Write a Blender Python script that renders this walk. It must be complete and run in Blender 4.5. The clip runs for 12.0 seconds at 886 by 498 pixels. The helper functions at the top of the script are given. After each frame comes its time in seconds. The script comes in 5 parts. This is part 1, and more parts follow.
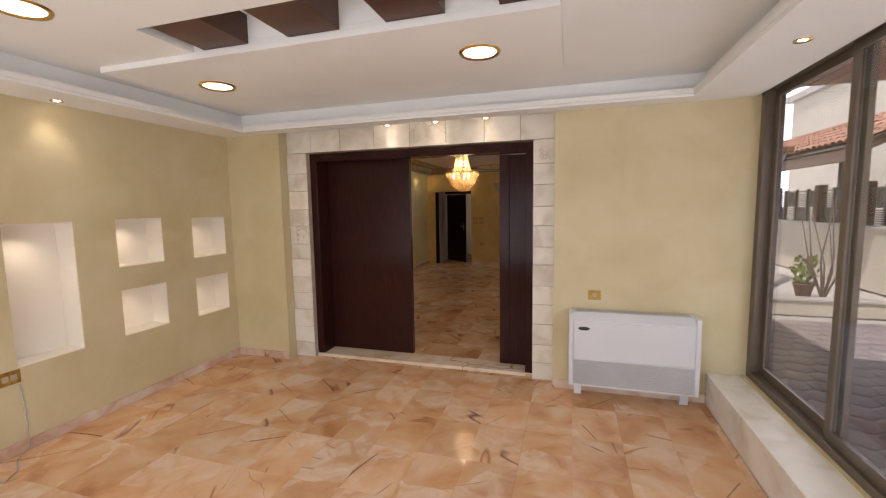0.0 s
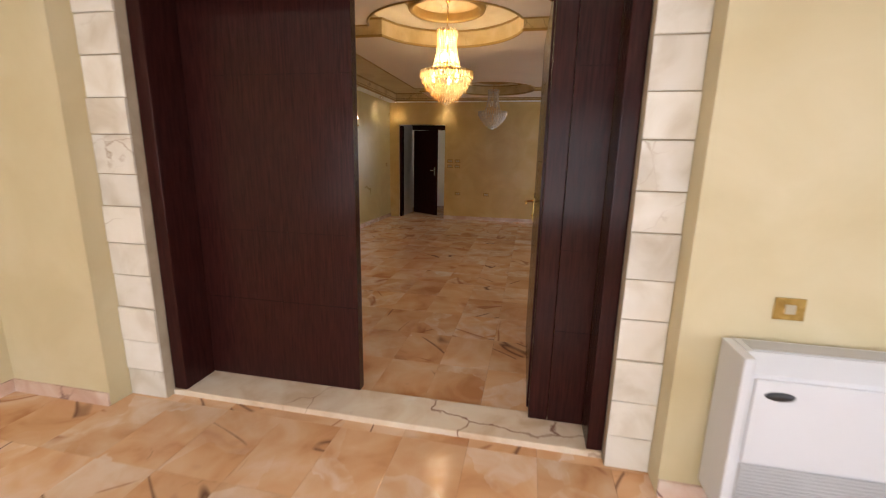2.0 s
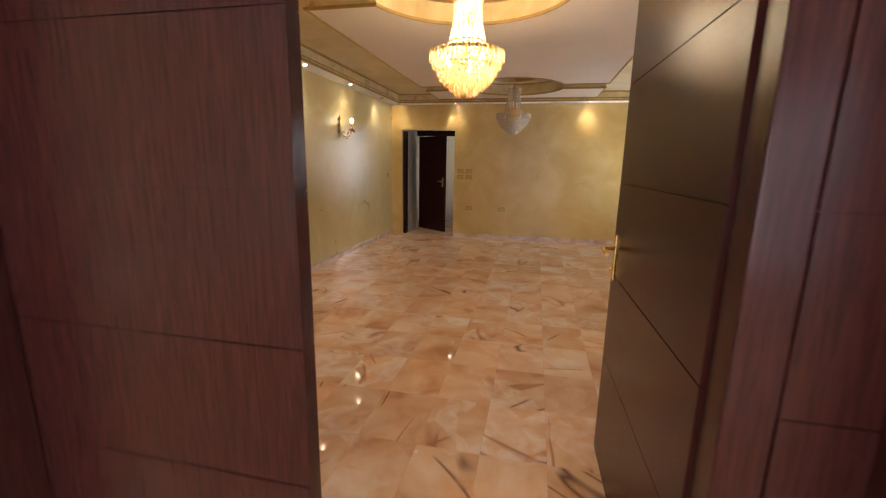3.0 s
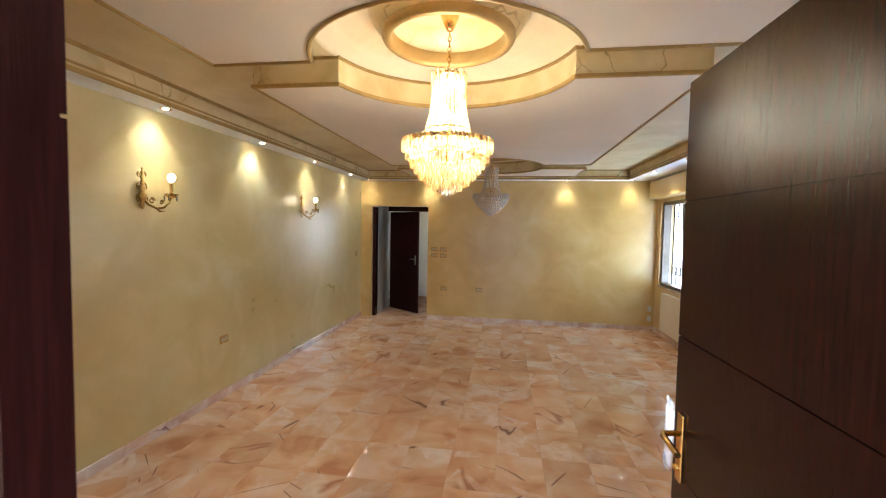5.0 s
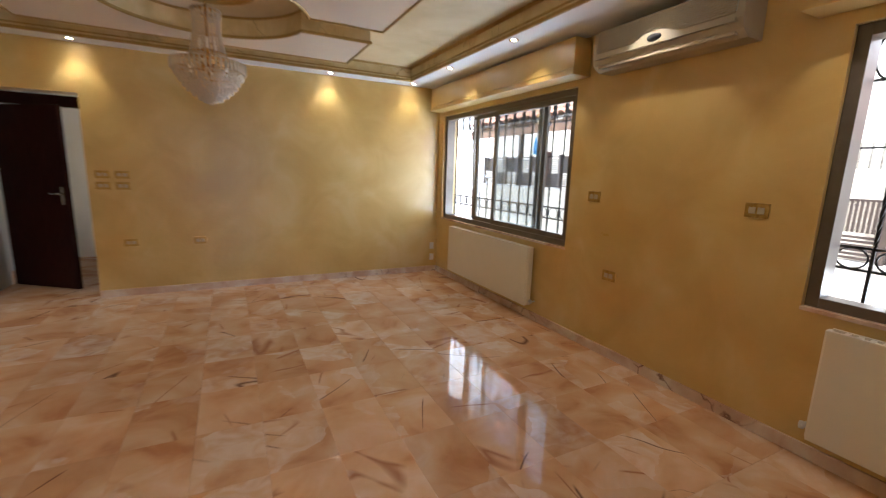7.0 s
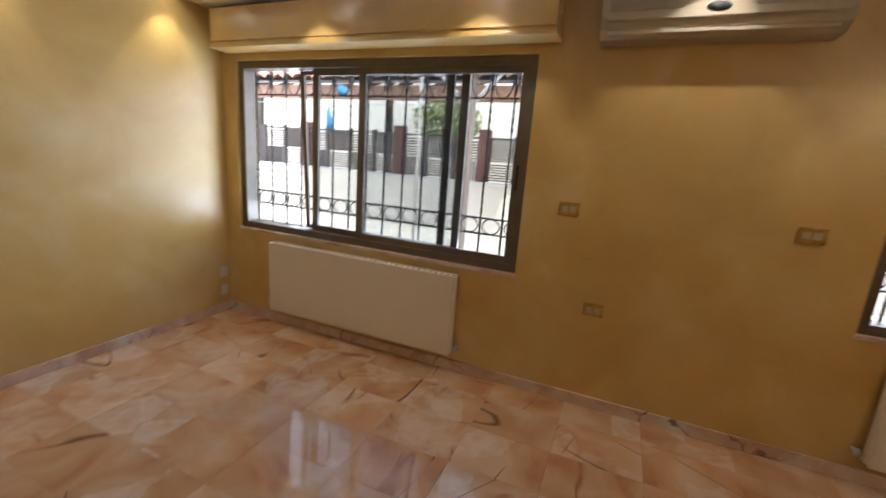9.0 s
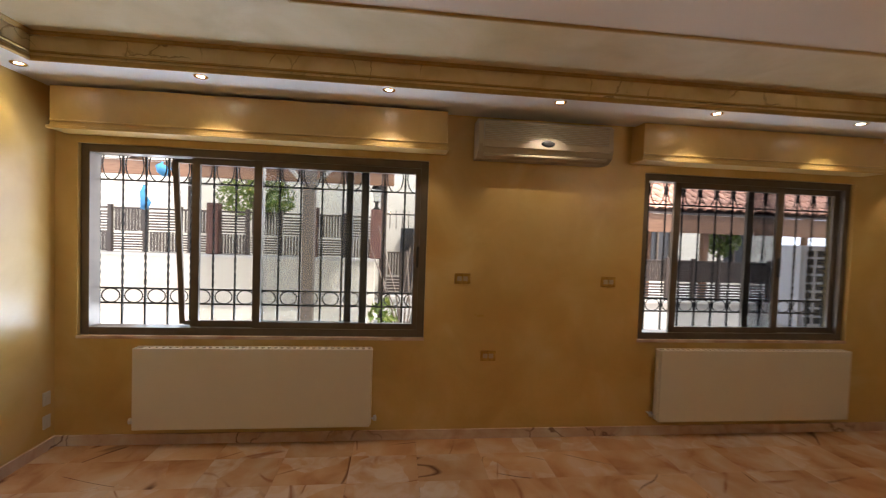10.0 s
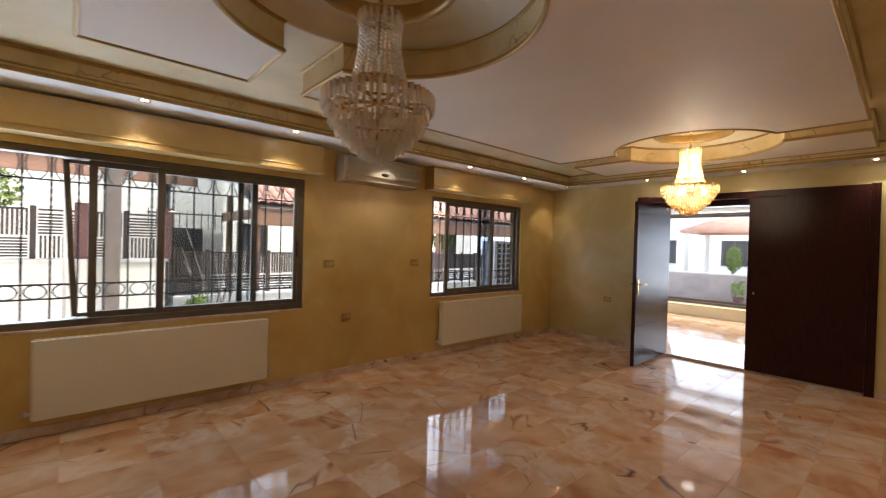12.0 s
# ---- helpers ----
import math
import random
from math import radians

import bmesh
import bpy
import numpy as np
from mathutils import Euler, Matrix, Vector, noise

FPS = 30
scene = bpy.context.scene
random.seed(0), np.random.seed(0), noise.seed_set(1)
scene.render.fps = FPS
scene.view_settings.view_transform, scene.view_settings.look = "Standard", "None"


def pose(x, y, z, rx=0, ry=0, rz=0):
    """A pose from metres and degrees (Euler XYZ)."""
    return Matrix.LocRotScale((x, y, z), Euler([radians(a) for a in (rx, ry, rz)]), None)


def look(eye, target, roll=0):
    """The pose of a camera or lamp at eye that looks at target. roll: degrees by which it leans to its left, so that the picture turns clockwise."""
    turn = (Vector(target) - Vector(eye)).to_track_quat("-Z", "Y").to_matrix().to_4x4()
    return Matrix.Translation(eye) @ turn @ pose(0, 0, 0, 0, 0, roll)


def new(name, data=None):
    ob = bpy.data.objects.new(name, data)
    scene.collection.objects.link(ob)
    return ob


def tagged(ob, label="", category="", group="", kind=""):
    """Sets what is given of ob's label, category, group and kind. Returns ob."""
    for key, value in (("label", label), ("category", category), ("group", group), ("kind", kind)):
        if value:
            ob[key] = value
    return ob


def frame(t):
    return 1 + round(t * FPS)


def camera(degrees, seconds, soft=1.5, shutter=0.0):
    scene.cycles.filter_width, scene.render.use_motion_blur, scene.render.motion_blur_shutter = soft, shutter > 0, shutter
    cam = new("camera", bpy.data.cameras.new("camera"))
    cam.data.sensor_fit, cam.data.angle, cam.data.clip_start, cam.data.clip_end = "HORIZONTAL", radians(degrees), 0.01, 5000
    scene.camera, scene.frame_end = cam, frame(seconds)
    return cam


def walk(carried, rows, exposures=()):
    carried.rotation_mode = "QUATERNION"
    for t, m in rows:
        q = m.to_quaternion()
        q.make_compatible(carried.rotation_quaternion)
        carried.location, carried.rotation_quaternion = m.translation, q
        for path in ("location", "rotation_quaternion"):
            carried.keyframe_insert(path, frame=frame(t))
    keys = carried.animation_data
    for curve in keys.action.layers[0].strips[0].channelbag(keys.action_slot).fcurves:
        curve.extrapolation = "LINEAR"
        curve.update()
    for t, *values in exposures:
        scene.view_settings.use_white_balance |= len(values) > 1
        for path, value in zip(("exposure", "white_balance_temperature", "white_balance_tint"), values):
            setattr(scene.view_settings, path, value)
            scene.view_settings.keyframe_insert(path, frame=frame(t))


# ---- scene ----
cam = camera(93.2, 12.0, 1.15, 0.3)
PATH = [
    (0, (1.584, -4.084, 1.591), (1.006, -2.18, 1.389), -0.9),
    (0.5, (1.374, -3.806, 1.549), (0.805, -1.9, 1.337), 0.0),
    (1, (1.178, -3.29, 1.447), (0.691, -1.367, 1.192), -0.3),
    (1.5, (1.015, -2.682, 1.383), (0.534, -0.768, 1.058), 0.5),
    (2, (0.876, -2.033, 1.333), (0.485, -0.119, 0.904), 1.1),
    (2.5, (0.698, -1.42, 1.346), (0.258, 0.48, 0.903), 1.1),
    (4.3, (0.386, -0.281, 1.568), (0.098, 1.689, 1.379), 0.9),
    (4.5, (0.391, -0.323, 1.591), (0.102, 1.648, 1.413), 1.0),
    (5, (0.383, -0.284, 1.629), (0.09, 1.692, 1.528), 1.1),
    (5.5, (0.314, 0.062, 1.624), (0.055, 2.044, 1.565), 1.0),
    (6, (0.296, 0.616, 1.546), (0.076, 2.596, 1.377), 1.2),
    (6.5, (0.212, 1.147, 1.441), (0.547, 3.104, 1.198), 1.7),
    (7, (0.265, 1.75, 1.381), (1.159, 3.502, 1.02), 1.9),
    (7.2, (0.287, 2.007, 1.372), (1.298, 3.683, 0.956), 2.2),
    (8.8, (0.282, 3.694, 1.452), (1.945, 4.675, 0.931), 3.5),
    (9, (0.244, 3.9, 1.484), (2.048, 4.647, 1.051), 4.2),
    (9.5, (0.036, 4.31, 1.51), (2.031, 4.381, 1.396), 3.5),
    (10, (-0.3, 4.682, 1.556), (1.687, 4.462, 1.488), 2.0),
    (10.5, (-0.627, 4.971, 1.512), (1.22, 4.203, 1.478), 2.5),
    (11, (-0.961, 5.33, 1.516), (0.618, 4.102, 1.514), 2.6),
    (11.5, (-1.211, 5.743, 1.538), (0.244, 4.371, 1.534), 2.8),
    (12, (-1.342, 6.271, 1.468), (0.149, 4.938, 1.447), 1.6),
]
walk(cam, [(t, look(eye, target, roll)) for t, eye, target, roll in PATH],
     exposures=[(0.0, 0.2, 6800, 17), (0.5, 0.0, 6900, 19), (1.0, 0.05, 6900, 19), (1.5, 0.4, 6700, 17), (2.5, 1.28, 6600, 15), (4.3, 1.85, 5300, 6), (5.0, 1.78, 5300, 5), (6.0, 1.38, 5850, 10),
                (6.5, 1.36, 5800, 11), (7.2, 1.45, 5850, 11), (8.8, 1.25, 5800, 11), (9.5, 1.02, 6200, 14), (10.0, 0.88, 6450, 15), (10.5, 0.87, 6700, 16), (11.0, 0.72, 7200, 18), (11.5, 1.0, 6850, 18), (12.0, 1.1, 6000, 12)])

# ---- world and sun ----
world = bpy.data.worlds.new("sky")
scene.world = world
world.use_nodes = True
wn = world.node_tree.nodes
sky = wn.new("ShaderNodeTexSky")
sky.sky_type = "NISHITA"
sky.sun_disc = False
sky.dust_density = 3.0
sky.sun_elevation = radians(58)
sky.sun_rotation = radians(215)
wn["Background"].inputs["Strength"].default_value = 0.15
world.node_tree.links.new(sky.outputs[0], wn["Background"].inputs["Color"])
sun = new("sun", bpy.data.lights.new("sun", "SUN"))
sun.data.energy, sun.data.angle, sun.data.color = 5.0, radians(0.5), (1.0, 0.95, 0.87)
sun.matrix_world = look((-4.7, -7.0, 13.0), (0, 0, 0))

SPOT_W, CHANDELIER_W, WINDOW_W, NICHE_W, DOWN_W, SCONCE_W = 4.3, 11.5, 15.0, 1.5, 5.0, 0.3
WARM = (1.0, 0.91, 0.74)


def lamp(kind, m, watts, colour, size=0.03, cone=None, blend=0.6, size_y=None):
    d = bpy.data.lights.new("lamp", kind)
    d.energy, d.color = watts, colour
    if kind == "AREA":
        d.shape, d.size, d.size_y = "RECTANGLE", size, size_y
    else:
        d.shadow_soft_size = size
    if cone:
        d.spot_size, d.spot_blend = radians(cone), blend
    ob = new("lamp", d)
    ob.matrix_world = m
    return ob


# daylight entering through the glazed openings: level from the sky, upwards from the paving outside
lamp("AREA", look((3.3, 5.66, 1.45), (0, 5.66, 1.2)), WINDOW_W * 1.1, (0.68, 0.84, 1.0), 2.2, size_y=1.3)
lamp("AREA", look((3.3, 1.82, 1.45), (0, 1.82, 1.2)), WINDOW_W * 0.14, (0.85, 0.93, 1.0), 1.8, size_y=1.3)
lamp("AREA", look((3.22, 5.60, 0.72), (2.3, 5.70, 1.35)), WINDOW_W * 1.5, (0.70, 0.85, 1.0), 2.0, size_y=0.34)
lamp("AREA", look((3.22, 1.82, 0.72), (2.3, 1.82, 1.20)), WINDOW_W * 0.8, (0.85, 0.93, 1.0), 1.6, size_y=0.34)
lamp("AREA", look((3.15, -2.4, 1.3), (0, -2.4, 1.9)), WINDOW_W * 1.9, (0.92, 0.96, 1.0), 4.0, size_y=2.0)
lamp("AREA", look((0.4, -4.85, 1.2), (0.4, -2.6, 2.4)), WINDOW_W * 3.3, (0.90, 0.95, 1.0), 4.2, size_y=1.6)

# ---- materials ----


def material(name, colours, scale=3.0, rough=0.5, metal=0.0, bump=0.0, bump_scale=60.0, detail=4.0, coat=0.0,
             stretch=(1, 1, 1), rough_var=0.1, per_piece=0.0, space="Object"):
    """A surface with its colours blended by noise at two scales, with fine relief."""
    m = bpy.data.materials.new(name)
    m.use_nodes = True
    nt = m.node_tree
    b = nt.nodes["Principled BSDF"]
    tc = nt.nodes.new("ShaderNodeTexCoord")
    mp = nt.nodes.new("ShaderNodeMapping")
    mp.inputs["Scale"].default_value = stretch
    nt.links.new(tc.outputs[space], mp.inputs["Vector"])
    vec = mp.outputs[0]
    if per_piece:
        info = nt.nodes.new("ShaderNodeObjectInfo")
        mul = nt.nodes.new("ShaderNodeMath")
        mul.operation = "MULTIPLY"
        mul.inputs[1].default_value = 41.0
        nt.links.new(info.outputs["Random"], mul.inputs[0])
        add = nt.nodes.new("ShaderNodeVectorMath")
        nt.links.new(vec, add.inputs[0])
        nt.links.new(mul.outputs[0], add.inputs[1])
        vec = add.outputs[0]
    n1 = nt.nodes.new("ShaderNodeTexNoise")
    n1.inputs["Scale"].default_value, n1.inputs["Detail"].default_value = scale, detail
    n1.inputs["Distortion"].default_value = 0.6
    nt.links.new(vec, n1.inputs["Vector"])
    ramp = nt.nodes.new("ShaderNodeValToRGB")
    ramp.color_ramp.elements[0].position, ramp.color_ramp.elements[1].position = 0.3, 0.7
    ramp.color_ramp.elements[0].color = (*colours[0], 1)
    ramp.color_ramp.elements[1].color = (*colours[-1], 1)
    for k, c in enumerate(colours[1:-1]):
        e = ramp.color_ramp.elements.new(0.3 + 0.4 * (k + 1) / (len(colours) - 1))
        e.color = (*c, 1)
    nt.links.new(n1.outputs["Fac"], ramp.inputs["Fac"])
    out = ramp.outputs[0]
    if per_piece:
        hsv = nt.nodes.new("ShaderNodeHueSaturation")
        rng = nt.nodes.new("ShaderNodeMapRange")
        rng.inputs["To Min"].default_value, rng.inputs["To Max"].default_value = 1 - per_piece, 1 + per_piece
        nt.links.new(info.outputs["Random"], rng.inputs["Value"])
        nt.links.new(rng.outputs[0], hsv.inputs["Value"])
        nt.links.new(out, hsv.inputs["Color"])
        out = hsv.outputs[0]
    nt.links.new(out, b.inputs["Base Color"])
    n2 = nt.nodes.new("ShaderNodeTexNoise")
    n2.inputs["Scale"].default_value, n2.inputs["Detail"].default_value = bump_scale, 3
    nt.links.new(vec, n2.inputs["Vector"])
    rr = nt.nodes.new("ShaderNodeMapRange")
    rr.inputs["To Min"].default_value = max(0.02, rough - rough_var)
    rr.inputs["To Max"].default_value = min(1.0, rough + rough_var)
    nt.links.new(n1.outputs["Fac"], rr.inputs["Value"])
    nt.links.new(rr.outputs[0], b.inputs["Roughness"])
    b.inputs["Metallic"].default_value = metal
    b.inputs["Coat Weight"].default_value, b.inputs["Coat Roughness"].default_value = coat, 0.32
    if bump:
        bp = nt.nodes.new("ShaderNodeBump")
        bp.inputs["Strength"].default_value, bp.inputs["Distance"].default_value = bump, 0.01
        nt.links.new(n2.outputs["Fac"], bp.inputs["Height"])
        nt.links.new(bp.outputs[0], b.inputs["Normal"])
    return m


def veined(name, colours, vein, scale=2.2, width=0.02, rough=0.08, amount=0.55, per_piece=0.0, cloud=2.5, warped=0.30, patch=None):
    """Polished stone: clouded ground with thin broken dark veins."""
    m = material(name, colours, cloud, rough, per_piece=per_piece, rough_var=0.03, detail=6)
    nt = m.node_tree
    b = nt.nodes["Principled BSDF"]
    old = b.inputs["Base Color"].links[0].from_socket
    vec = next(n for n in nt.nodes if n.type == "TEX_NOISE").inputs["Vector"].links[0].from_socket
    warp = nt.nodes.new("ShaderNodeTexNoise")
    warp.inputs["Scale"].default_value, warp.inputs["Detail"].default_value = 3.0, 5
    nt.links.new(vec, warp.inputs["Vector"])
    mix = nt.nodes.new("ShaderNodeMix")
    mix.data_type = "VECTOR"
    mix.inputs["Factor"].default_value = warped
    nt.links.new(vec, mix.inputs[4])
    nt.links.new(warp.outputs["Color"], mix.inputs[5])
    if patch:
        # angular pale patches, streaked inside
        cells, soft = nt.nodes.new("ShaderNodeTexVoronoi"), nt.nodes.new("ShaderNodeTexNoise")
        cells.inputs["Scale"].default_value = 3.3
        nt.links.new(mix.outputs[1], cells.inputs["Vector"])
        soft.inputs["Scale"].default_value, soft.inputs["Detail"].default_value, soft.inputs["Distortion"].default_value = 7.0, 5, 1.2
        nt.links.new(vec, soft.inputs["Vector"])
        split, keep = nt.nodes.new("ShaderNodeSeparateColor"), nt.nodes.new("ShaderNodeMapRange")
        nt.links.new(cells.outputs["Color"], split.inputs[0])
        keep.inputs["From Min"].default_value, keep.inputs["From Max"].default_value = 0.48, 0.95
        nt.links.new(split.outputs[0], keep.inputs["Value"])
        streak, amt, pale = nt.nodes.new("ShaderNodeMapRange"), nt.nodes.new("ShaderNodeMath"), nt.nodes.new("ShaderNodeMix")
        streak.inputs["From Min"].default_value, streak.inputs["From Max"].default_value = 0.36, 0.66
        streak.inputs["To Min"].default_value, streak.inputs["To Max"].default_value = 0.06, 0.52
        nt.links.new(soft.outputs["Fac"], streak.inputs["Value"])
        amt.operation = "MULTIPLY"
        nt.links.new(keep.outputs[0], amt.inputs[0])
        nt.links.new(streak.outputs[0], amt.inputs[1])
        pale.data_type = "RGBA"
        nt.links.new(amt.outputs[0], pale.inputs["Factor"])
        nt.links.new(old, pale.inputs[6])
        pale.inputs[7].default_value = (*patch, 1)
        old = pale.outputs[2]
    vor = nt.nodes.new("ShaderNodeTexVoronoi")
    vor.feature = "DISTANCE_TO_EDGE"
    vor.inputs["Scale"].default_value = scale
    nt.links.new(mix.outputs[1], vor.inputs["Vector"])
    line = nt.nodes.new("ShaderNodeMapRange")
    line.inputs["From Max"].default_value = width
    line.inputs["To Min"].default_value, line.inputs["To Max"].default_value = 1, 0
    nt.links.new(vor.outputs["Distance"], line.inputs["Value"])
    msk = nt.nodes.new("ShaderNodeTexNoise")
    msk.inputs["Scale"].default_value, msk.inputs["Detail"].default_value = 2.7, 3
    nt.links.new(mix.outputs[1], msk.inputs["Vector"])
    cut = nt.nodes.new("ShaderNodeMapRange")
    cut.inputs["From Min"].default_value, cut.inputs["From Max"].default_value = amount, amount + 0.1
    nt.links.new(msk.outputs["Fac"], cut.inputs["Value"])
    both = nt.nodes.new("ShaderNodeMath")
    both.operation = "MULTIPLY"
    nt.links.new(line.outputs[0], both.inputs[0])
    nt.links.new(cut.outputs[0], both.inputs[1])
    col = nt.nodes.new("ShaderNodeMix")
    col.data_type = "RGBA"
    nt.links.new(both.outputs[0], col.inputs["Factor"])
    nt.links.new(old, col.inputs[6])
    col.inputs[7].default_value = (*vein, 1)
    nt.links.new(col.outputs[2], b.inputs["Base Color"])
    return m


def streaked(name, colours, vein, rough, patch, per_piece):
    """Polished marble tile: clouded ground, pale angular patches and short dark cracks that run aslant."""
    m = veined(name, colours, vein, 2.0, 0.004, rough, 0.62, per_piece=per_piece, cloud=3.0, warped=0.2, patch=patch)
    nt = m.node_tree
    b = nt.nodes["Principled BSDF"]
    old = b.inputs["Base Color"].links[0].from_socket
    info = next(n for n in nt.nodes if n.type == "OBJECT_INFO")
    tc = next(n for n in nt.nodes if n.type == "TEX_COORD")
    for seed, scale, width, lo, tint in ((17.0, 1.7, 0.007, 0.555, vein), (63.0, 2.4, 0.014, 0.57, (0.36, 0.15, 0.07))):
        turn, ang, off, add = (nt.nodes.new("ShaderNodeVectorRotate"), nt.nodes.new("ShaderNodeMath"), nt.nodes.new("ShaderNodeMath"),
                               nt.nodes.new("ShaderNodeVectorMath"))
        turn.rotation_type = "Z_AXIS"
        ang.operation = off.operation = "MULTIPLY"
        ang.inputs[1].default_value, off.inputs[1].default_value = seed * 3.1, seed
        nt.links.new(info.outputs["Random"], ang.inputs[0])
        nt.links.new(info.outputs["Random"], off.inputs[0])
        nt.links.new(tc.outputs["Object"], turn.inputs["Vector"])
        nt.links.new(ang.outputs[0], turn.inputs["Angle"])
        nt.links.new(turn.outputs[0], add.inputs[0])
        nt.links.new(off.outputs[0], add.inputs[1])
        mp, n1, n2 = nt.nodes.new("ShaderNodeMapping"), nt.nodes.new("ShaderNodeTexNoise"), nt.nodes.new("ShaderNodeTexNoise")
        mp.inputs["Scale"].default_value = (0.28, 1.3, 1.0)
        nt.links.new(add.outputs[0], mp.inputs["Vector"])
        n1.inputs["Scale"].default_value, n1.inputs["Detail"].default_value, n1.inputs["Roughness"].default_value = scale, 2.0, 0.36
        n2.inputs["Scale"].default_value, n2.inputs["Detail"].default_value = 2.4, 1.5
        nt.links.new(mp.outputs[0], n1.inputs["Vector"])
        nt.links.new(add.outputs[0], n2.inputs["Vector"])
        mid, flat, line, gate, both, mix = (nt.nodes.new("ShaderNodeMath"), nt.nodes.new("ShaderNodeMath"), nt.nodes.new("ShaderNodeMapRange"),
                                            nt.nodes.new("ShaderNodeMapRange"), nt.nodes.new("ShaderNodeMath"), nt.nodes.new("ShaderNodeMix"))
        mid.operation, flat.operation, both.operation = "SUBTRACT", "ABSOLUTE", "MULTIPLY"
        mid.inputs[1].default_value = 0.5
        nt.links.new(n1.outputs["Fac"], mid.inputs[0])
        nt.links.new(mid.outputs[0], flat.inputs[0])
        line.inputs["From Max"].default_value = width
        line.inputs["To Min"].default_value, line.inputs["To Max"].default_value = 0.92, 0.0
        nt.links.new(flat.outputs[0], line.inputs["Value"])
        gate.inputs["From Min"].default_value, gate.inputs["From Max"].default_value = lo, lo + 0.05
        nt.links.new(n2.outputs["Fac"], gate.inputs["Value"])
        nt.links.new(line.outputs[0], both.inputs[0])
        nt.links.new(gate.outputs[0], both.inputs[1])
        mix.data_type = "RGBA"
        nt.links.new(both.outputs[0], mix.inputs["Factor"])
        nt.links.new(old, mix.inputs[6])
        mix.inputs[7].default_value = (*tint, 1)
        old = mix.outputs[2]
    nt.links.new(old, b.inputs["Base Color"])
    return m


def glowing(name, colour, strength):
    m = bpy.data.materials.new(name)
    m.use_nodes = True
    b = m.node_tree.nodes["Principled BSDF"]
    b.inputs["Base Color"].default_value = (0.8, 0.8, 0.8, 1)
    b.inputs["Emission Color"].default_value, b.inputs["Emission Strength"].default_value = (*colour, 1), strength
    return m


def pane_glass(name, tint, reflect=0.03):
    m = bpy.data.materials.new(name)
    m.use_nodes = True
    nt = m.node_tree
    nt.nodes.clear()
    o, mx = nt.nodes.new("ShaderNodeOutputMaterial"), nt.nodes.new("ShaderNodeMixShader")
    tr, gl, lw = (nt.nodes.new("ShaderNodeBsdfTransparent"), nt.nodes.new("ShaderNodeBsdfGlossy"),
                  nt.nodes.new("ShaderNodeLayerWeight"))
    pw, fr = nt.nodes.new("ShaderNodeMath"), nt.nodes.new("ShaderNodeMapRange")
    pw.operation, pw.inputs[1].default_value = "POWER", 4.0
    nt.links.new(lw.outputs["Facing"], pw.inputs[0])
    nt.links.new(pw.outputs[0], fr.inputs["Value"])
    fr.inputs["To Min"].default_value, fr.inputs["To Max"].default_value = reflect, 0.8
    tr.inputs[0].default_value = (*tint, 1)
    gl.inputs["Roughness"].default_value = 0.01
    nt.links.new(fr.outputs[0], mx.inputs[0])
    nt.links.new(tr.outputs[0], mx.inputs[1])
    nt.links.new(gl.outputs[0], mx.inputs[2])
    nt.links.new(mx.outputs[0], o.inputs[0])
    return m


def crystal(name, tint, clear=0.45):
    """Cut glass drops: partly clear, partly scattering the light of the bulbs, with sharp glints."""
    m = bpy.data.materials.new(name)
    m.use_nodes = True
    nt = m.node_tree
    nt.nodes.clear()
    o = nt.nodes.new("ShaderNodeOutputMaterial")
    m1, m2 = nt.nodes.new("ShaderNodeMixShader"), nt.nodes.new("ShaderNodeMixShader")
    tr, tl, gl = (nt.nodes.new("ShaderNodeBsdfTransparent"), nt.nodes.new("ShaderNodeBsdfTranslucent"),
                  nt.nodes.new("ShaderNodeBsdfGlossy"))
    tr.inputs[0].default_value = tl.inputs[0].default_value = (*tint, 1)
    gl.inputs["Roughness"].default_value = 0.03
    m1.inputs[0].default_value, m2.inputs[0].default_value = 1 - clear, 0.28
    nt.links.new(tr.outputs[0], m1.inputs[1])
    nt.links.new(tl.outputs[0], m1.inputs[2])
    nt.links.new(m1.outputs[0], m2.inputs[1])
    nt.links.new(gl.outputs[0], m2.inputs[2])
    nt.links.new(m2.outputs[0], o.inputs[0])
    return m


M_GOLD_WALL = material("golden_plaster", [(0.525, 0.324, 0.084), (0.56, 0.357, 0.10), (0.602, 0.402, 0.13), (0.64, 0.462, 0.19)], 2.2, 0.38, bump=0.12,
                       bump_scale=25, rough_var=0.22, detail=7, coat=0.85)
# golden plaster again, with the cooler, duller light on these walls in its colours
M_GOLD_COOL_LIT = material("golden_plaster_cool_lit", [(0.515, 0.39, 0.152), (0.54, 0.414, 0.167), (0.58, 0.455, 0.20), (0.62, 0.51, 0.26)], 2.2, 0.36, bump=0.12,
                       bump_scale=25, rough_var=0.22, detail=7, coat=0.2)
M_OLIVE_WALL = material("olive_cream_plaster", [(0.555, 0.46, 0.265), (0.60, 0.51, 0.31), (0.64, 0.555, 0.36)], 2.4, 0.55, bump=0.08, bump_scale=30, detail=8, rough_var=0.15)
M_WHITE = material("white_ceiling_paint", [(0.80, 0.80, 0.785), (0.86, 0.86, 0.845)], 1.5, 0.7, bump=0.03)
M_NICHE = material("cream_niche_paint", [(0.82, 0.77, 0.68), (0.86, 0.81, 0.72)], 2, 0.7, bump=0.03)
M_MAUVE = material("pale_ceiling_paint", [(0.68, 0.575, 0.455), (0.74, 0.635, 0.515)], 1.2, 0.6, bump=0.03)
M_TRAY = material("pale_gold_ceiling_paint", [(0.55, 0.43, 0.23), (0.63, 0.51, 0.30), (0.69, 0.58, 0.38)], 2.5, 0.55, bump=0.05, detail=6)
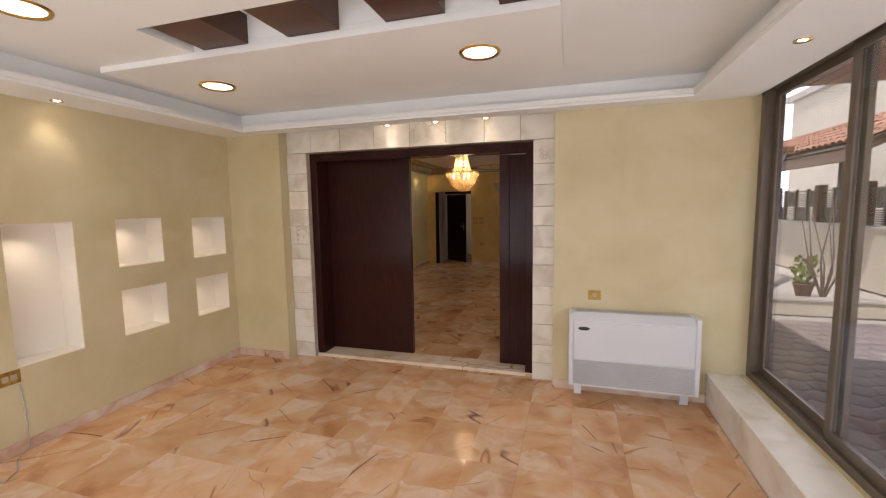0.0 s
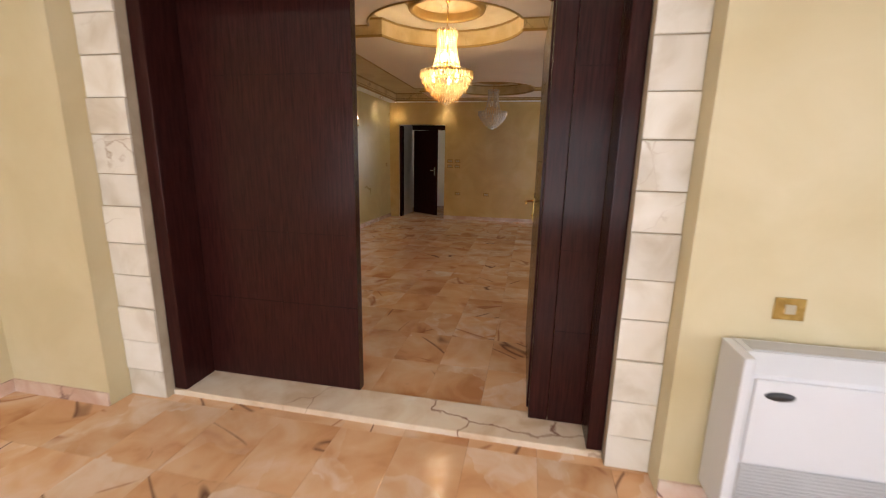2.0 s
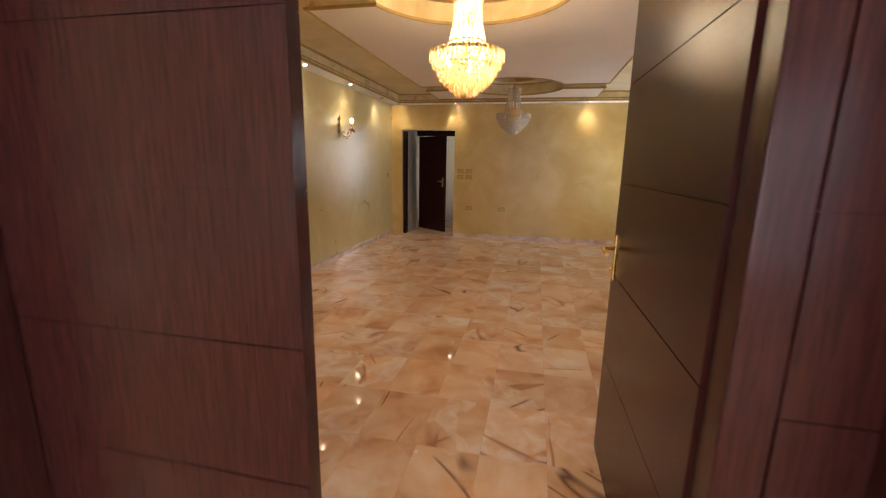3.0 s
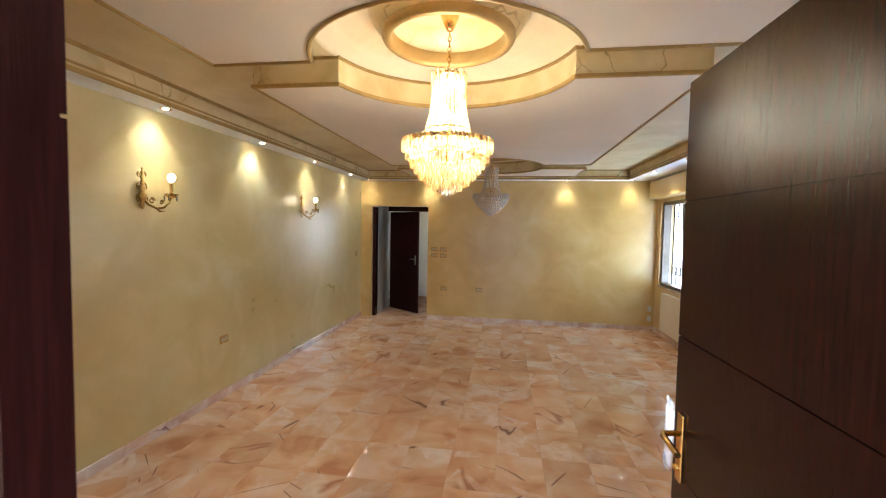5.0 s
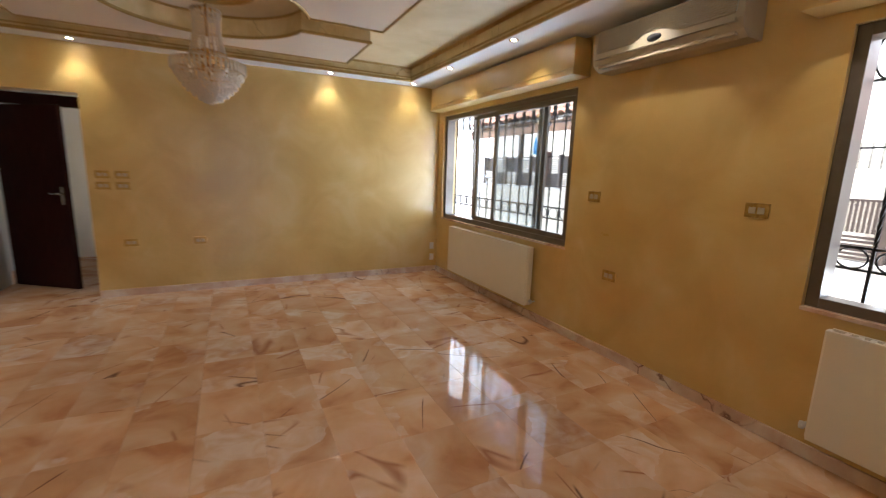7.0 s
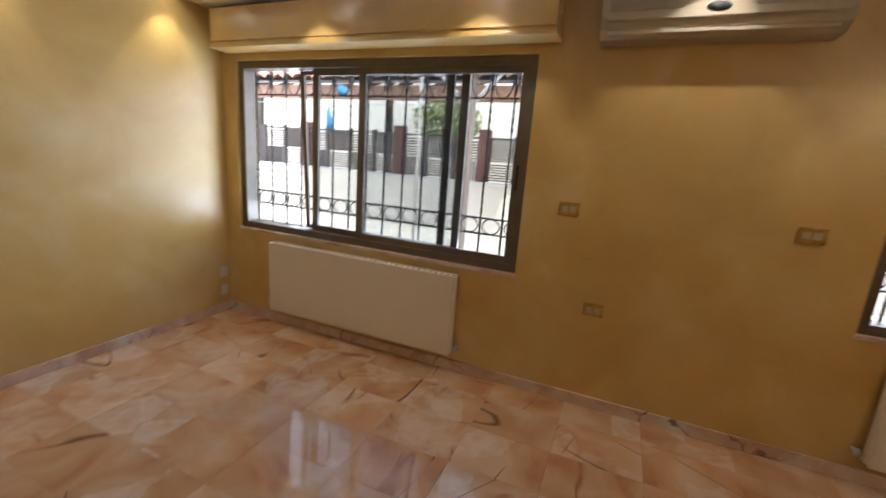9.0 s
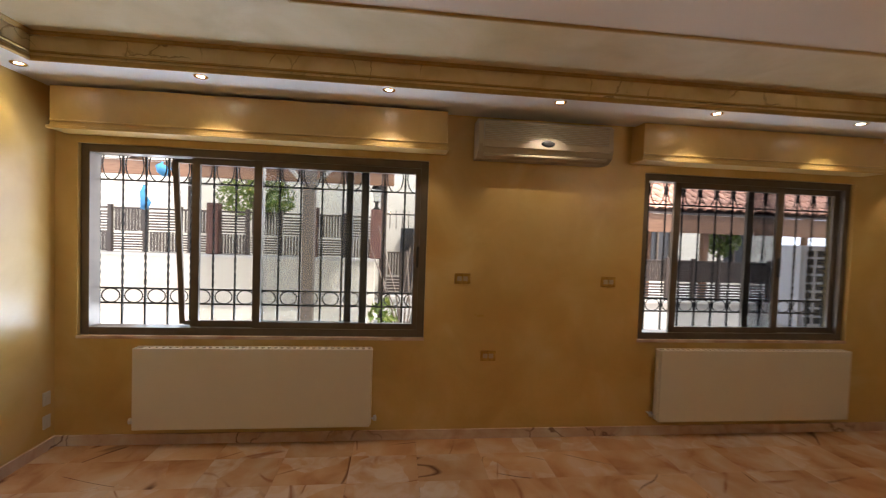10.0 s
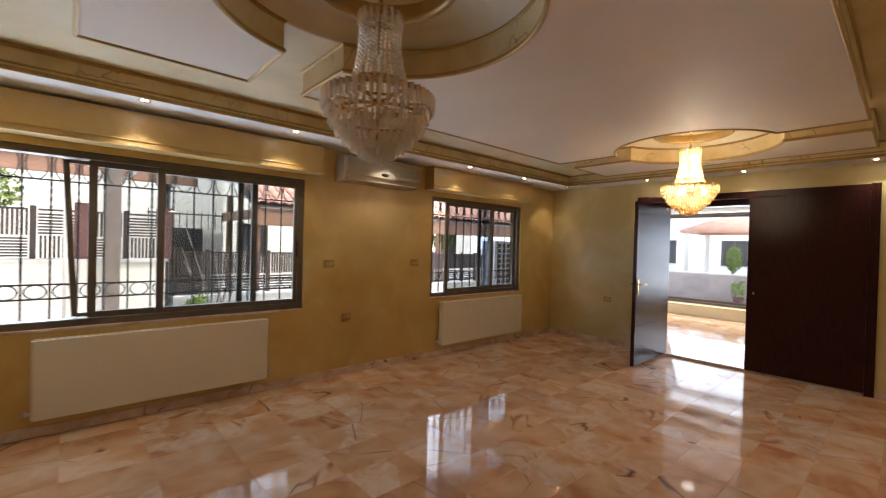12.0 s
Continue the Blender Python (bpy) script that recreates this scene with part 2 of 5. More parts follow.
M_DOME = material("cream_dome_paint", [(0.66, 0.55, 0.36), (0.76, 0.66, 0.48)], 2.5, 0.55, bump=0.05, detail=6)
M_FLOOR = streaked("peach_marble", [(0.47, 0.215, 0.095), (0.60, 0.33, 0.165), (0.65, 0.40, 0.23), (0.69, 0.48, 0.325)],
                   (0.13, 0.055, 0.032), 0.06, (0.80, 0.70, 0.60), 0.08)
M_FLOOR.node_tree.nodes["Principled BSDF"].inputs["Specular IOR Level"].default_value = 0.2
M_SKIRT = veined("pink_marble_skirting", [(0.50, 0.29, 0.20), (0.64, 0.46, 0.36), (0.74, 0.64, 0.56)], (0.20, 0.10, 0.08), 5, 0.035,
                 0.15, 0.555, cloud=4)
M_SURROUND = veined("cream_stone", [(0.60, 0.53, 0.42), (0.74, 0.69, 0.60), (0.80, 0.76, 0.69)], (0.42, 0.32, 0.22), 5, 0.02, 0.35, 0.58,
                    per_piece=0.08, cloud=5)
M_FRIEZE = veined("cream_marble_frieze", [(0.55, 0.40, 0.18), (0.66, 0.51, 0.26), (0.72, 0.58, 0.34)], (0.30, 0.19, 0.07), 6, 0.03, 0.3,
                  0.52, cloud=4)
M_GOLD = material("gilt_trim", [(0.38, 0.24, 0.075), (0.46, 0.305, 0.105)], 12, 0.4, metal=0.45, bump=0.03)
M_BRASS = material("polished_brass", [(0.70, 0.44, 0.13), (0.80, 0.55, 0.20)], 12, 0.2, metal=1.0)
M_WOOD = material("dark_wenge_wood", [(0.022, 0.0062, 0.0055), (0.042, 0.0115, 0.0095)], 6, 0.17, bump=0.09, bump_scale=30,
                  stretch=(18, 18, 1), rough_var=0.08)
M_WOOD.node_tree.nodes["Principled BSDF"].inputs["Specular IOR Level"].default_value = 0.17
M_BEAM = material("brown_beam_wood", [(0.055, 0.022, 0.012), (0.10, 0.04, 0.02)], 6, 0.4, bump=0.1, stretch=(14, 2, 14))
M_BRONZE = material("dark_bronze_aluminium", [(0.125, 0.098, 0.074), (0.16, 0.125, 0.095)], 8, 0.38, metal=0.35)
M_IRON = material("black_iron", [(0.02, 0.02, 0.02), (0.04, 0.035, 0.03)], 20, 0.5, metal=0.5, bump=0.2)
# casing colour darkened to carry the shade under the soffit
M_AC = material("shaded_cream_plastic", [(0.44, 0.37, 0.27), (0.48, 0.41, 0.30)], 4, 0.45)
M_RADIATOR = material("cream_enamel", [(0.72, 0.64, 0.52), (0.75, 0.68, 0.57)], 2, 0.35)
M_APPLIANCE = material("white_plastic", [(0.63, 0.64, 0.66), (0.67, 0.68, 0.70)], 3, 0.4)
M_GREY_PLASTIC = material("grey_plastic_grille", [(0.42, 0.42, 0.42), (0.50, 0.50, 0.50)], 3, 0.5)
M_DARK = material("dark_plastic", [(0.02, 0.02, 0.025), (0.03, 0.03, 0.03)], 10, 0.4)
M_CHROME = material("brushed_steel", [(0.55, 0.53, 0.50), (0.65, 0.63, 0.60)], 20, 0.25, metal=1.0)
# bulb light put into the tint: warm where lit, paler and milkier unlit
M_CRYSTAL = crystal("lit_cut_crystal", (1.0, 0.86, 0.58), 0.62)
M_CRYSTAL_UNLIT = crystal("unlit_crystal", (1.0, 0.92, 0.80), 0.48)
M_BULB = glowing("lit_bulb", (1.0, 0.80, 0.48), 16.0)
M_BULB_OFF = material("unlit_bulb", [(0.8, 0.8, 0.78), (0.85, 0.85, 0.82)], 3, 0.2)
M_SPOT = glowing("lit_spot_lens", (1.0, 0.88, 0.68), 45.0)
M_DOWN = glowing("lit_diffuser", (1.0, 0.95, 0.82), 4.0)
M_GLASS = pane_glass("window_pane", (0.80, 0.82, 0.83))
M_GREY_GLASS = pane_glass("grey_window_pane", (0.60, 0.62, 0.64))
M_TINT = pane_glass("tinted_pane", (0.68, 0.68, 0.70), 0.04)
M_PAVING = material("grey_pink_paving", [(0.30, 0.25, 0.24), (0.40, 0.35, 0.34)], 4, 0.7, bump=0.2, per_piece=0.1)
M_CONCRETE = material("pale_concrete", [(0.50, 0.48, 0.44), (0.60, 0.58, 0.54)], 1.5, 0.8, bump=0.2)
M_RENDER = material("beige_render", [(0.57, 0.52, 0.43), (0.65, 0.60, 0.51)], 1.5, 0.85, bump=0.2)
M_TERRACOTTA = material("terracotta_paint", [(0.115, 0.055, 0.045), (0.15, 0.07, 0.055)], 3, 0.8, bump=0.2)
M_SLAT = material("dark_brown_metal", [(0.05, 0.035, 0.03), (0.07, 0.05, 0.04)], 5, 0.5)
M_TILE = material("clay_roof_tile", [(0.42, 0.20, 0.13), (0.58, 0.34, 0.24)], 6, 0.8, bump=0.2, per_piece=0.2)
M_PINE = material("orange_pine_boards", [(0.40, 0.16, 0.06), (0.50, 0.22, 0.09)], 5, 0.5, stretch=(8, 1, 8), bump=0.1)
M_FASCIA = material("brown_stained_board", [(0.17, 0.085, 0.045), (0.23, 0.12, 0.065)], 5, 0.55, stretch=(8, 1, 8), bump=0.1)
M_PALE_FACADE = material("white_house_render", [(0.70, 0.71, 0.72), (0.78, 0.79, 0.80)], 1, 0.9, bump=0.1)
M_FACADE = material("cream_house_render", [(0.62, 0.57, 0.47), (0.70, 0.65, 0.55)], 1, 0.9, bump=0.1)
M_LEAF = material("green_foliage", [(0.06, 0.10, 0.016), (0.13, 0.19, 0.025), (0.20, 0.24, 0.035)], 8, 0.6)
M_BARK = material("grey_bark", [(0.14, 0.11, 0.09), (0.22, 0.18, 0.15)], 10, 0.9, bump=0.5)
M_GROUND = material("pale_yard_paving", [(0.60, 0.57, 0.53), (0.68, 0.65, 0.61)], 0.6, 0.85, bump=0.2)
M_HALL = material("grey_hall_paint", [(0.42, 0.40, 0.36), (0.48, 0.46, 0.42)], 2, 0.7)
M_BLUE = material("blue_cloth", [(0.04, 0.20, 0.42), (0.06, 0.26, 0.50)], 10, 0.9)
M_CABLE = material("grey_cable", [(0.35, 0.33, 0.30), (0.40, 0.38, 0.35)], 10, 0.6)

# ---- mesh helpers ----


def box(bm, x0, x1, y0, y1, z0, z1, bevel=0.0, mat=0):
    vs = [bm.verts.new((x, y, z)) for x in (x0, x1) for y in (y0, y1) for z in (z0, z1)]
    fs = [bm.faces.new([vs[i] for i in q]) for q in
          ((0, 1, 3, 2), (4, 6, 7, 5), (0, 4, 5, 1), (2, 3, 7, 6), (0, 2, 6, 4), (1, 5, 7, 3))]
    for f in fs:
        f.material_index = mat
    if bevel:
        es = list({e for f in fs for e in f.edges})
        bmesh.ops.bevel(bm, geom=es, offset=bevel, segments=2, affect="EDGES", profile=0.6)
    return bm


def cube(x0, x1, y0, y1, z0, z1, bevel=0.0):
    return box(bmesh.new(), x0, x1, y0, y1, z0, z1, bevel)


def lathe(bm, profile, n=32, at=(0, 0, 0), mat=0, closed=True):
    """Turns (radius, height) pairs round the upright axis at the given place."""
    rings = []
    for r, z in profile:
        rings.append([bm.verts.new((at[0] + r * math.cos(2 * math.pi * k / n), at[1] + r * math.sin(2 * math.pi * k / n), at[2] + z))
                      for k in range(n)] if r > 1e-5 else [bm.verts.new((at[0], at[1], at[2] + z))])
    for a, b in zip(rings, rings[1:]):
        for k in range(n):
            q = [a[k % len(a)], a[(k + 1) % len(a)], b[(k + 1) % len(b)], b[k % len(b)]]
            q = [v for i, v in enumerate(q) if v not in q[:i]]
            if len(q) > 2:
                f = bm.faces.new(q)
                f.smooth, f.material_index = True, mat
    return bm


def tube(bm, pts, r, n=8, mat=0):
    """A round bar along a line of points."""
    pts = [Vector(p) for p in pts]
    rings = []
    for i, p in enumerate(pts):
        d = (pts[min(i + 1, len(pts) - 1)] - pts[max(i - 1, 0)]).normalized()
        u = d.cross(Vector((0, 0, 1)) if abs(d.z) < 0.9 else Vector((1, 0, 0))).normalized()
        v = d.cross(u)
        rr = r[i] if isinstance(r, (list, tuple)) else r
        rings.append([bm.verts.new(p + rr * (u * math.cos(2 * math.pi * k / n) + v * math.sin(2 * math.pi * k / n))) for k in range(n)])
    for a, b in zip(rings, rings[1:]):
        for k in range(n):
            f = bm.faces.new((a[k], a[(k + 1) % n], b[(k + 1) % n], b[k]))
            f.smooth, f.material_index = True, mat
    for ring in (rings[0], rings[-1]):
        bm.faces.new(ring).material_index = mat
    return bm


def mesh_of(name, bm, mats):
    bmesh.ops.recalc_face_normals(bm, faces=bm.faces)
    me = bpy.data.meshes.new(name)
    bm.to_mesh(me)
    bm.free()
    for m in mats if isinstance(mats, (list, tuple)) else [mats]:
        me.materials.append(m)
    return me


def part(name, bm, mats, parent=None, label=""):
    ob = new(name, mesh_of(name, bm, mats))
    if parent:
        ob.parent = parent
    return tagged(ob, label)


def thing(name, at, label, category, group=""):
    ob = new(name)
    ob.location = at
    return tagged(ob, label, category, group)


def structure(name, bm, mats, label, category):
    return tagged(part(name, bm, mats), label, category, kind="structure")


def wall_mesh(axis, a, b, u0, u1, z0, z1, holes):
    """A wall between the planes a and b of an axis ('x' or 'y'), with square holes (u0, u1, z0, z1) through it."""
    us = sorted({u0, u1, *[h[0] for h in holes], *[h[1] for h in holes]})
    zs = sorted({z0, z1, *[h[2] for h in holes], *[h[3] for h in holes]})

    def solid(i, j):
        if not (0 <= i < len(us) - 1 and 0 <= j < len(zs) - 1):
            return False
        u, z = (us[i] + us[i + 1]) / 2, (zs[j] + zs[j + 1]) / 2
        return not any(h[0] < u < h[1] and h[2] < z < h[3] for h in holes)

    bm = bmesh.new()

    def quad(ps):
        bm.faces.new([bm.verts.new((p, u, z) if axis == "x" else (u, p, z)) for p, u, z in ps])

    for i in range(len(us) - 1):
        for j in range(len(zs) - 1):
            if not solid(i, j):
                continue
            p, q, r, t = us[i], us[i + 1], zs[j], zs[j + 1]
            for w in (a, b):
                quad([(w, p, r), (w, q, r), (w, q, t), (w, p, t)])
            if not solid(i - 1, j):
                quad([(a, p, r), (b, p, r), (b, p, t), (a, p, t)])
            if not solid(i + 1, j):
                quad([(a, q, r), (b, q, r), (b, q, t), (a, q, t)])
            if not solid(i, j - 1):
                quad([(a, p, r), (b, p, r), (b, q, r), (a, q, r)])
            if not solid(i, j + 1):
                quad([(a, p, t), (b, p, t), (b, q, t), (a, q, t)])
    bmesh.ops.remove_doubles(bm, verts=bm.verts, dist=1e-5)
    return bm


def sheet(outline, z0, z1, holes=(), side=0):
    """A flat plate with the given outline and holes, from z0 up to z1; its edges take the material slot side."""
    bm = bmesh.new()
    for loop in (outline, *holes):
        vs = [bm.verts.new((x, y, z0)) for x, y in loop]
        for k in range(len(vs)):
            bm.edges.new((vs[k], vs[(k + 1) % len(vs)]))
    bmesh.ops.triangle_fill(bm, use_beauty=True, edges=bm.edges[:])
    faces = bm.faces[:]
    g = bmesh.ops.extrude_face_region(bm, geom=faces)
    bmesh.ops.translate(bm, verts=[v for v in g["geom"] if isinstance(v, bmesh.types.BMVert)], vec=(0, 0, z1 - z0))
    bm.normal_update()
    for f in bm.faces:
        if abs(f.normal.z) < 0.5:
            f.material_index = side
    return bm


def bead(bm, outline, z, w, h, mat=0):
    """A square-edged moulding that follows a closed outline, with mitred corners."""
    n = len(outline)
    rings = []
    for k in range(n):
        p, a, b = Vector(outline[k]), Vector(outline[k - 1]), Vector(outline[(k + 1) % n])
        d1, d2 = (p - a).normalized(), (b - p).normalized()
        n1, n2 = Vector((-d1.y, d1.x)), Vector((-d2.y, d2.x))
        m = (n1 + n2)
        m = m / max(0.3, m.dot(n1)) if m.length > 1e-4 else n1
        rings.append([bm.verts.new((p.x + m.x * s * w, p.y + m.y * s * w, zz)) for s, zz in
                      ((-0.5, z + h), (-0.5, z + 0.3 * h), (-0.2, z), (0.2, z), (0.5, z + 0.3 * h), (0.5, z + h))])
    for k in range(n):
        a, b = rings[k], rings[(k + 1) % n]
        for i in range(6):
            bm.faces.new((a[i], a[(i + 1) % 6], b[(i + 1) % 6], b[i])).material_index = mat
    return bm


def arc(cx, cy, r, a0, a1, n=24):
    return [(cx + r * math.cos(radians(a0 + (a1 - a0) * k / n)), cy + r * math.sin(radians(a0 + (a1 - a0) * k / n))) for k in range(n + 1)]

# ---- large structure ----
XL, XR, YF = -2.2, 2.83, 7.0            # room B: long walls and far wall
AX0, AX1, AY0, AY1 = -1.9, 2.87, -4.6, -0.42   # room A
SOF, UPP, SLAB = 2.45, 2.60, 2.44
W1, W2 = (4.46, 6.86, 0.77, 2.10), (0.88, 2.75, 0.77, 2.10)
NICHES = [(-2.34, -1.93, 0.57, 1.52), (-1.63, -1.23, 1.14, 1.53), (-1.63, -1.23, 0.57, 0.95), (-0.92, -0.52, 1.13, 1.52), (-0.92, -0.52, 0.55, 0.93)]

structure("wall_east", wall_mesh("x", XR, 3.05, 0.0, 7.2, 0, 2.95, [W1, W2]), M_GOLD_WALL, "golden polished plaster wall with two window openings", "wall")
structure("wall_west", cube(XL - 0.2, XL, 0, 7.2, 0, 2.95), M_GOLD_COOL_LIT, "golden polished plaster wall behind the sconces", "wall")
structure("wall_north", wall_mesh("y", YF, 7.2, XL, XR, 0, 2.95, [(-2.0, -0.97, 0, 2.0)]), M_GOLD_WALL, "golden plaster wall with a doorway to the hall", "wall")
structure("wall_middle", wall_mesh("y", -0.2, 0.0, -2.4, 3.05, 0, 2.95, [(-1.06, 1.27, 0, 2.157)]), M_GOLD_COOL_LIT, "golden plaster wall around the double door", "wall")
structure("wall_middle_front", wall_mesh("y", AY1, -0.2, -2.1, 3.05, 0, 2.95, [(-1.25, 1.455, 0, 2.45)]), M_OLIVE_WALL, "cream plaster wall around the stone door surround", "wall")
structure("wall_front_west", wall_mesh("x", -2.1, AX0, -4.8, AY1, 0, 2.95, NICHES), M_OLIVE_WALL, "olive cream plaster wall with five lit niches", "wall")
structure("wall_front_east", wall_mesh("x", AX1, 3.05, -4.8, AY1, 0, 2.95, [(-4.5, -0.42, 0.26, 2.42)]), M_OLIVE_WALL, "cream wall strip around the glazed side", "wall")
structure("wall_front_south", wall_mesh("y", -4.8, AY0, AX0, AX1, 0, 2.95, [(-1.8, 2.8, 0.26, 2.36)]), M_OLIVE_WALL, "cream wall strip around the glazed end", "wall")
structure("roof_slab", cube(-2.6, 3.25, -4.9, 10.6, 2.95, 3.15), M_CONCRETE, "concrete roof slab over both rooms", "roof")
structure("floor_base", cube(-2.3, 3.05, -4.8, 10.5, -0.15, -0.014), M_CONCRETE, "concrete floor bed under the marble tiles", "floor")

for k, (a, b, c, d) in enumerate(NICHES):
    bm = bmesh.new()
    box(bm, -2.098, -2.085, a, b, c, d)
    e = 0.006
    box(bm, -2.085, AX0 - 0.004, a, a + e, c, d)
    box(bm, -2.085, AX0 - 0.004, b - e, b, c, d)
    box(bm, -2.085, AX0 - 0.004, a + e, b - e, c, c + e)
    box(bm, -2.085, AX0 - 0.004, a + e, b - e, d - e, d)
    bmesh.ops.remove_doubles(bm, verts=bm.verts, dist=1e-4)
    structure("wall_niche", bm, M_NICHE, "cream painted recessed wall niche lit from above", "niche")
    lamp("SPOT", look((-1.955, (a + b) / 2 - 0.05, d - 0.03), (-2.06, (a + b) / 2 - 0.05, c)), NICHE_W * (1.6 if k == 0 else 1.0),
         (1.0, 0.86, 0.66), 0.015, 110, 0.9)

# stone surround of the double door, block by block
surround = tagged(new("trim"), "cream stone block surround of the double door", "door surround", kind="structure")
SEAM = 0.0026
bm = bmesh.new()
box(bm, -1.249, -1.021, -0.293, -0.2, 0, 2.157)
box(bm, 1.273, 1.454, -0.293, -0.2, 0, 2.157)
box(bm, -1.249, 1.454, -0.293, -0.2, 2.159, 2.449)
part("mortar", bm, material("warm_mortar", [(0.40, 0.32, 0.22), (0.50, 0.42, 0.31)], 8, 0.9, bump=0.2), surround)
zs = [0.0, 0.16, 0.33, 0.52, 0.70, 0.87, 1.06, 1.22, 1.41, 1.58, 1.77, 1.95, 2.157]
for x0, x1 in ((-1.248, -1.02), (1.272, 1.453)):
    for k, (z0, z1) in enumerate(zip(zs, zs[1:])):
        part("stone", cube(x0, x1, -0.30 - 0.004 * (k % 3), -0.2935, z0 + SEAM, z1 - SEAM, 0.003), M_SURROUND, surround)
xs = [-1.248, -0.96, -0.62, -0.25, 0.12, 0.48, 0.84, 1.16, 1.453]
for k, (x0, x1) in enumerate(zip(xs, xs[1:])):
    part("stone", cube(x0 + SEAM, x1 - SEAM, -0.30 - 0.004 * (k % 2), -0.2935, 2.157 + SEAM, 2.448, 0.003), M_SURROUND, surround)

# double door with a fixed leaf, an open leaf and a narrow side panel
door = tagged(new("door_1"), "dark wenge double door with one leaf standing open", "door", kind="structure")
bm = bmesh.new()
box(bm, -1.02, -0.94, -0.24, -0.022, 0.03, 2.15, 0.006)
box(bm, 1.20, 1.27, -0.24, -0.002, 0.03, 2.15, 0.006)
box(bm, -0.94, 1.20, -0.24, -0.062, 2.07, 2.15, 0.006)
part("door_frame", bm, M_WOOD, door)
bm = bmesh.new()
box(bm, -1.12, -1.042, 0.002, 0.03, 0, 2.24, 0.006)
box(bm, 1.22, 1.37, 0.002, 0.03, 0, 2.24, 0.006)
box(bm, -1.042, 1.22, 0.002, 0.03, 2.152, 2.23, 0.006)
part("architrave", bm, M_WOOD, door)
part("mullion", cube(0.935, 1.03, -0.06, 0.03, 0.03, 2.07, 0.006), M_WOOD, door)
SEAMS = [0.03, 0.52, 0.92, 1.32, 1.72, 2.068]


def leaf(name, x0, x1, y0, y1, parent, top=2.068):
    bm = bmesh.new()
    cuts = SEAMS[:-1] + [top]
    box(bm, x0, x1, y0 + 0.006, y1 - 0.006, cuts[0], top)
    for z0, z1 in zip(cuts, cuts[1:]):
        box(bm, x0, x1, y0, y0 + 0.006, z0 + 0.002, z1 - 0.002)
        box(bm, x0, x1, y1 - 0.006, y1, z0 + 0.002, z1 - 0.002)
    return part(name, bm, M_WOOD, parent)


fixed = leaf("fixed_leaf", -1.04, 0.0, -0.02, 0.036, door, 2.15)
leaf("side_panel", 1.032, 1.198, -0.06, -0.015, door)
bm = bmesh.new()
lathe(bm, [(0, 0.0), (0.016, 0), (0.016, 0.01), (0.009, 0.014), (0.009, 0.02), (0, 0.02)], 16)
bmesh.ops.rotate(bm, verts=bm.verts, matrix=Matrix.Rotation(radians(-90), 3, "X"))
bmesh.ops.translate(bm, verts=bm.verts, vec=(-0.06, 0.036, 0.98))
part("lock_rosette", bm, M_CHROME, fixed, "round steel lock rosette")

swing = leaf("open_leaf", 0.0, 1.02, -0.045, 0.0, door)
swing.matrix_world = pose(0.925, 0.036, 0, 0, 0, 91)
for side in (1, -1):
    bm = bmesh.new()
    yy = 0.0 if side > 0 else -0.045
    box(bm, 0.95, 0.985, min(yy, yy + side * 0.008), max(yy, yy + side * 0.008), 0.90, 1.10, 0.003)
    tube(bm, [(0.968, yy, 1.04), (0.968, yy + side * 0.05, 1.04), (0.95, yy + side * 0.058, 1.04), (0.85, yy + side * 0.058, 1.035)], 0.009)
    lathe(bm, [(0, -0.012), (0.012, -0.006), (0.012, 0.006), (0, 0.012)], 12, (0.968, yy + side * 0.008, 0.94))
    part("door_handle", bm, M_BRASS, swing, "brass lever handle on a long plate")
bm = bmesh.new()
tube(bm, [(0.06, 0.004, 2.03), (0.10, 0.012, 2.05)], 0.008)
part("door_stop", bm, M_BRASS, swing, "small brass catch")
structure("threshold", cube(-1.02, 1.27, -0.25, -0.002, -0.014, 0.03, 0.006),
          veined("pale_threshold_marble", [(0.58, 0.42, 0.28), (0.70, 0.56, 0.42), (0.76, 0.66, 0.53)], (0.2, 0.08, 0.05), 3, 0.02, 0.12, 0.46, cloud=5), "pale veined marble door threshold", "threshold")

# hall doorway
door2 = tagged(new("door_2"), "dark wooden door opened into the hall", "door", kind="structure")
bm = bmesh.new()
box(bm, -2.0, -1.94, 7.06, 7.2, 0, 1.98, 0.005)
part("door_frame", bm, M_WOOD, door2)
bm = bmesh.new()
box(bm, 0, 0.82, 0, 0.042, 0.01, 1.92, 0.004)
hall_leaf = part("door_leaf", bm, M_WOOD, door2)
part("lintel", cube(-1.943, -0.95, 7.86, 7.93, 1.94, 2.06, 0.004), M_WOOD, door2)
hall_leaf.matrix_world = pose(-1.90, 7.87, 0, 0, 0, -36)
bm = bmesh.new()
box(bm, 0.75, 0.78, -0.008, 0, 0.92, 1.10, 0.002)
tube(bm, [(0.765, -0.005, 1.03), (0.765, -0.05, 1.03), (0.66, -0.055, 1.03)], 0.008)
part("door_handle", bm, M_CHROME, hall_leaf, "steel lever handle")
structure("wall_hall_west", cube(-2.4, -2.2, 7.2, 10.5, 0, 2.95), M_HALL, "grey painted hall wall", "wall")
# the opening is out of sight, added so that daylight brightens the hall
structure("wall_hall_east", wall_mesh("x", -0.6, -0.4, 7.2, 10.5, 0, 2.95, [(7.9, 9.2, 0.8, 2.2)]), M_HALL, "grey painted hall wall", "wall")
structure("wall_hall_north", cube(-2.2, -0.6, 10.3, 10.5, 0, 2.95), M_HALL, "grey painted hall end wall", "wall")
structure("wall_hall_reveal", cube(-2.2, -1.945, 7.2, 7.92, 0, 2.45), M_HALL, "grey painted return wall beside the hall door", "wall")
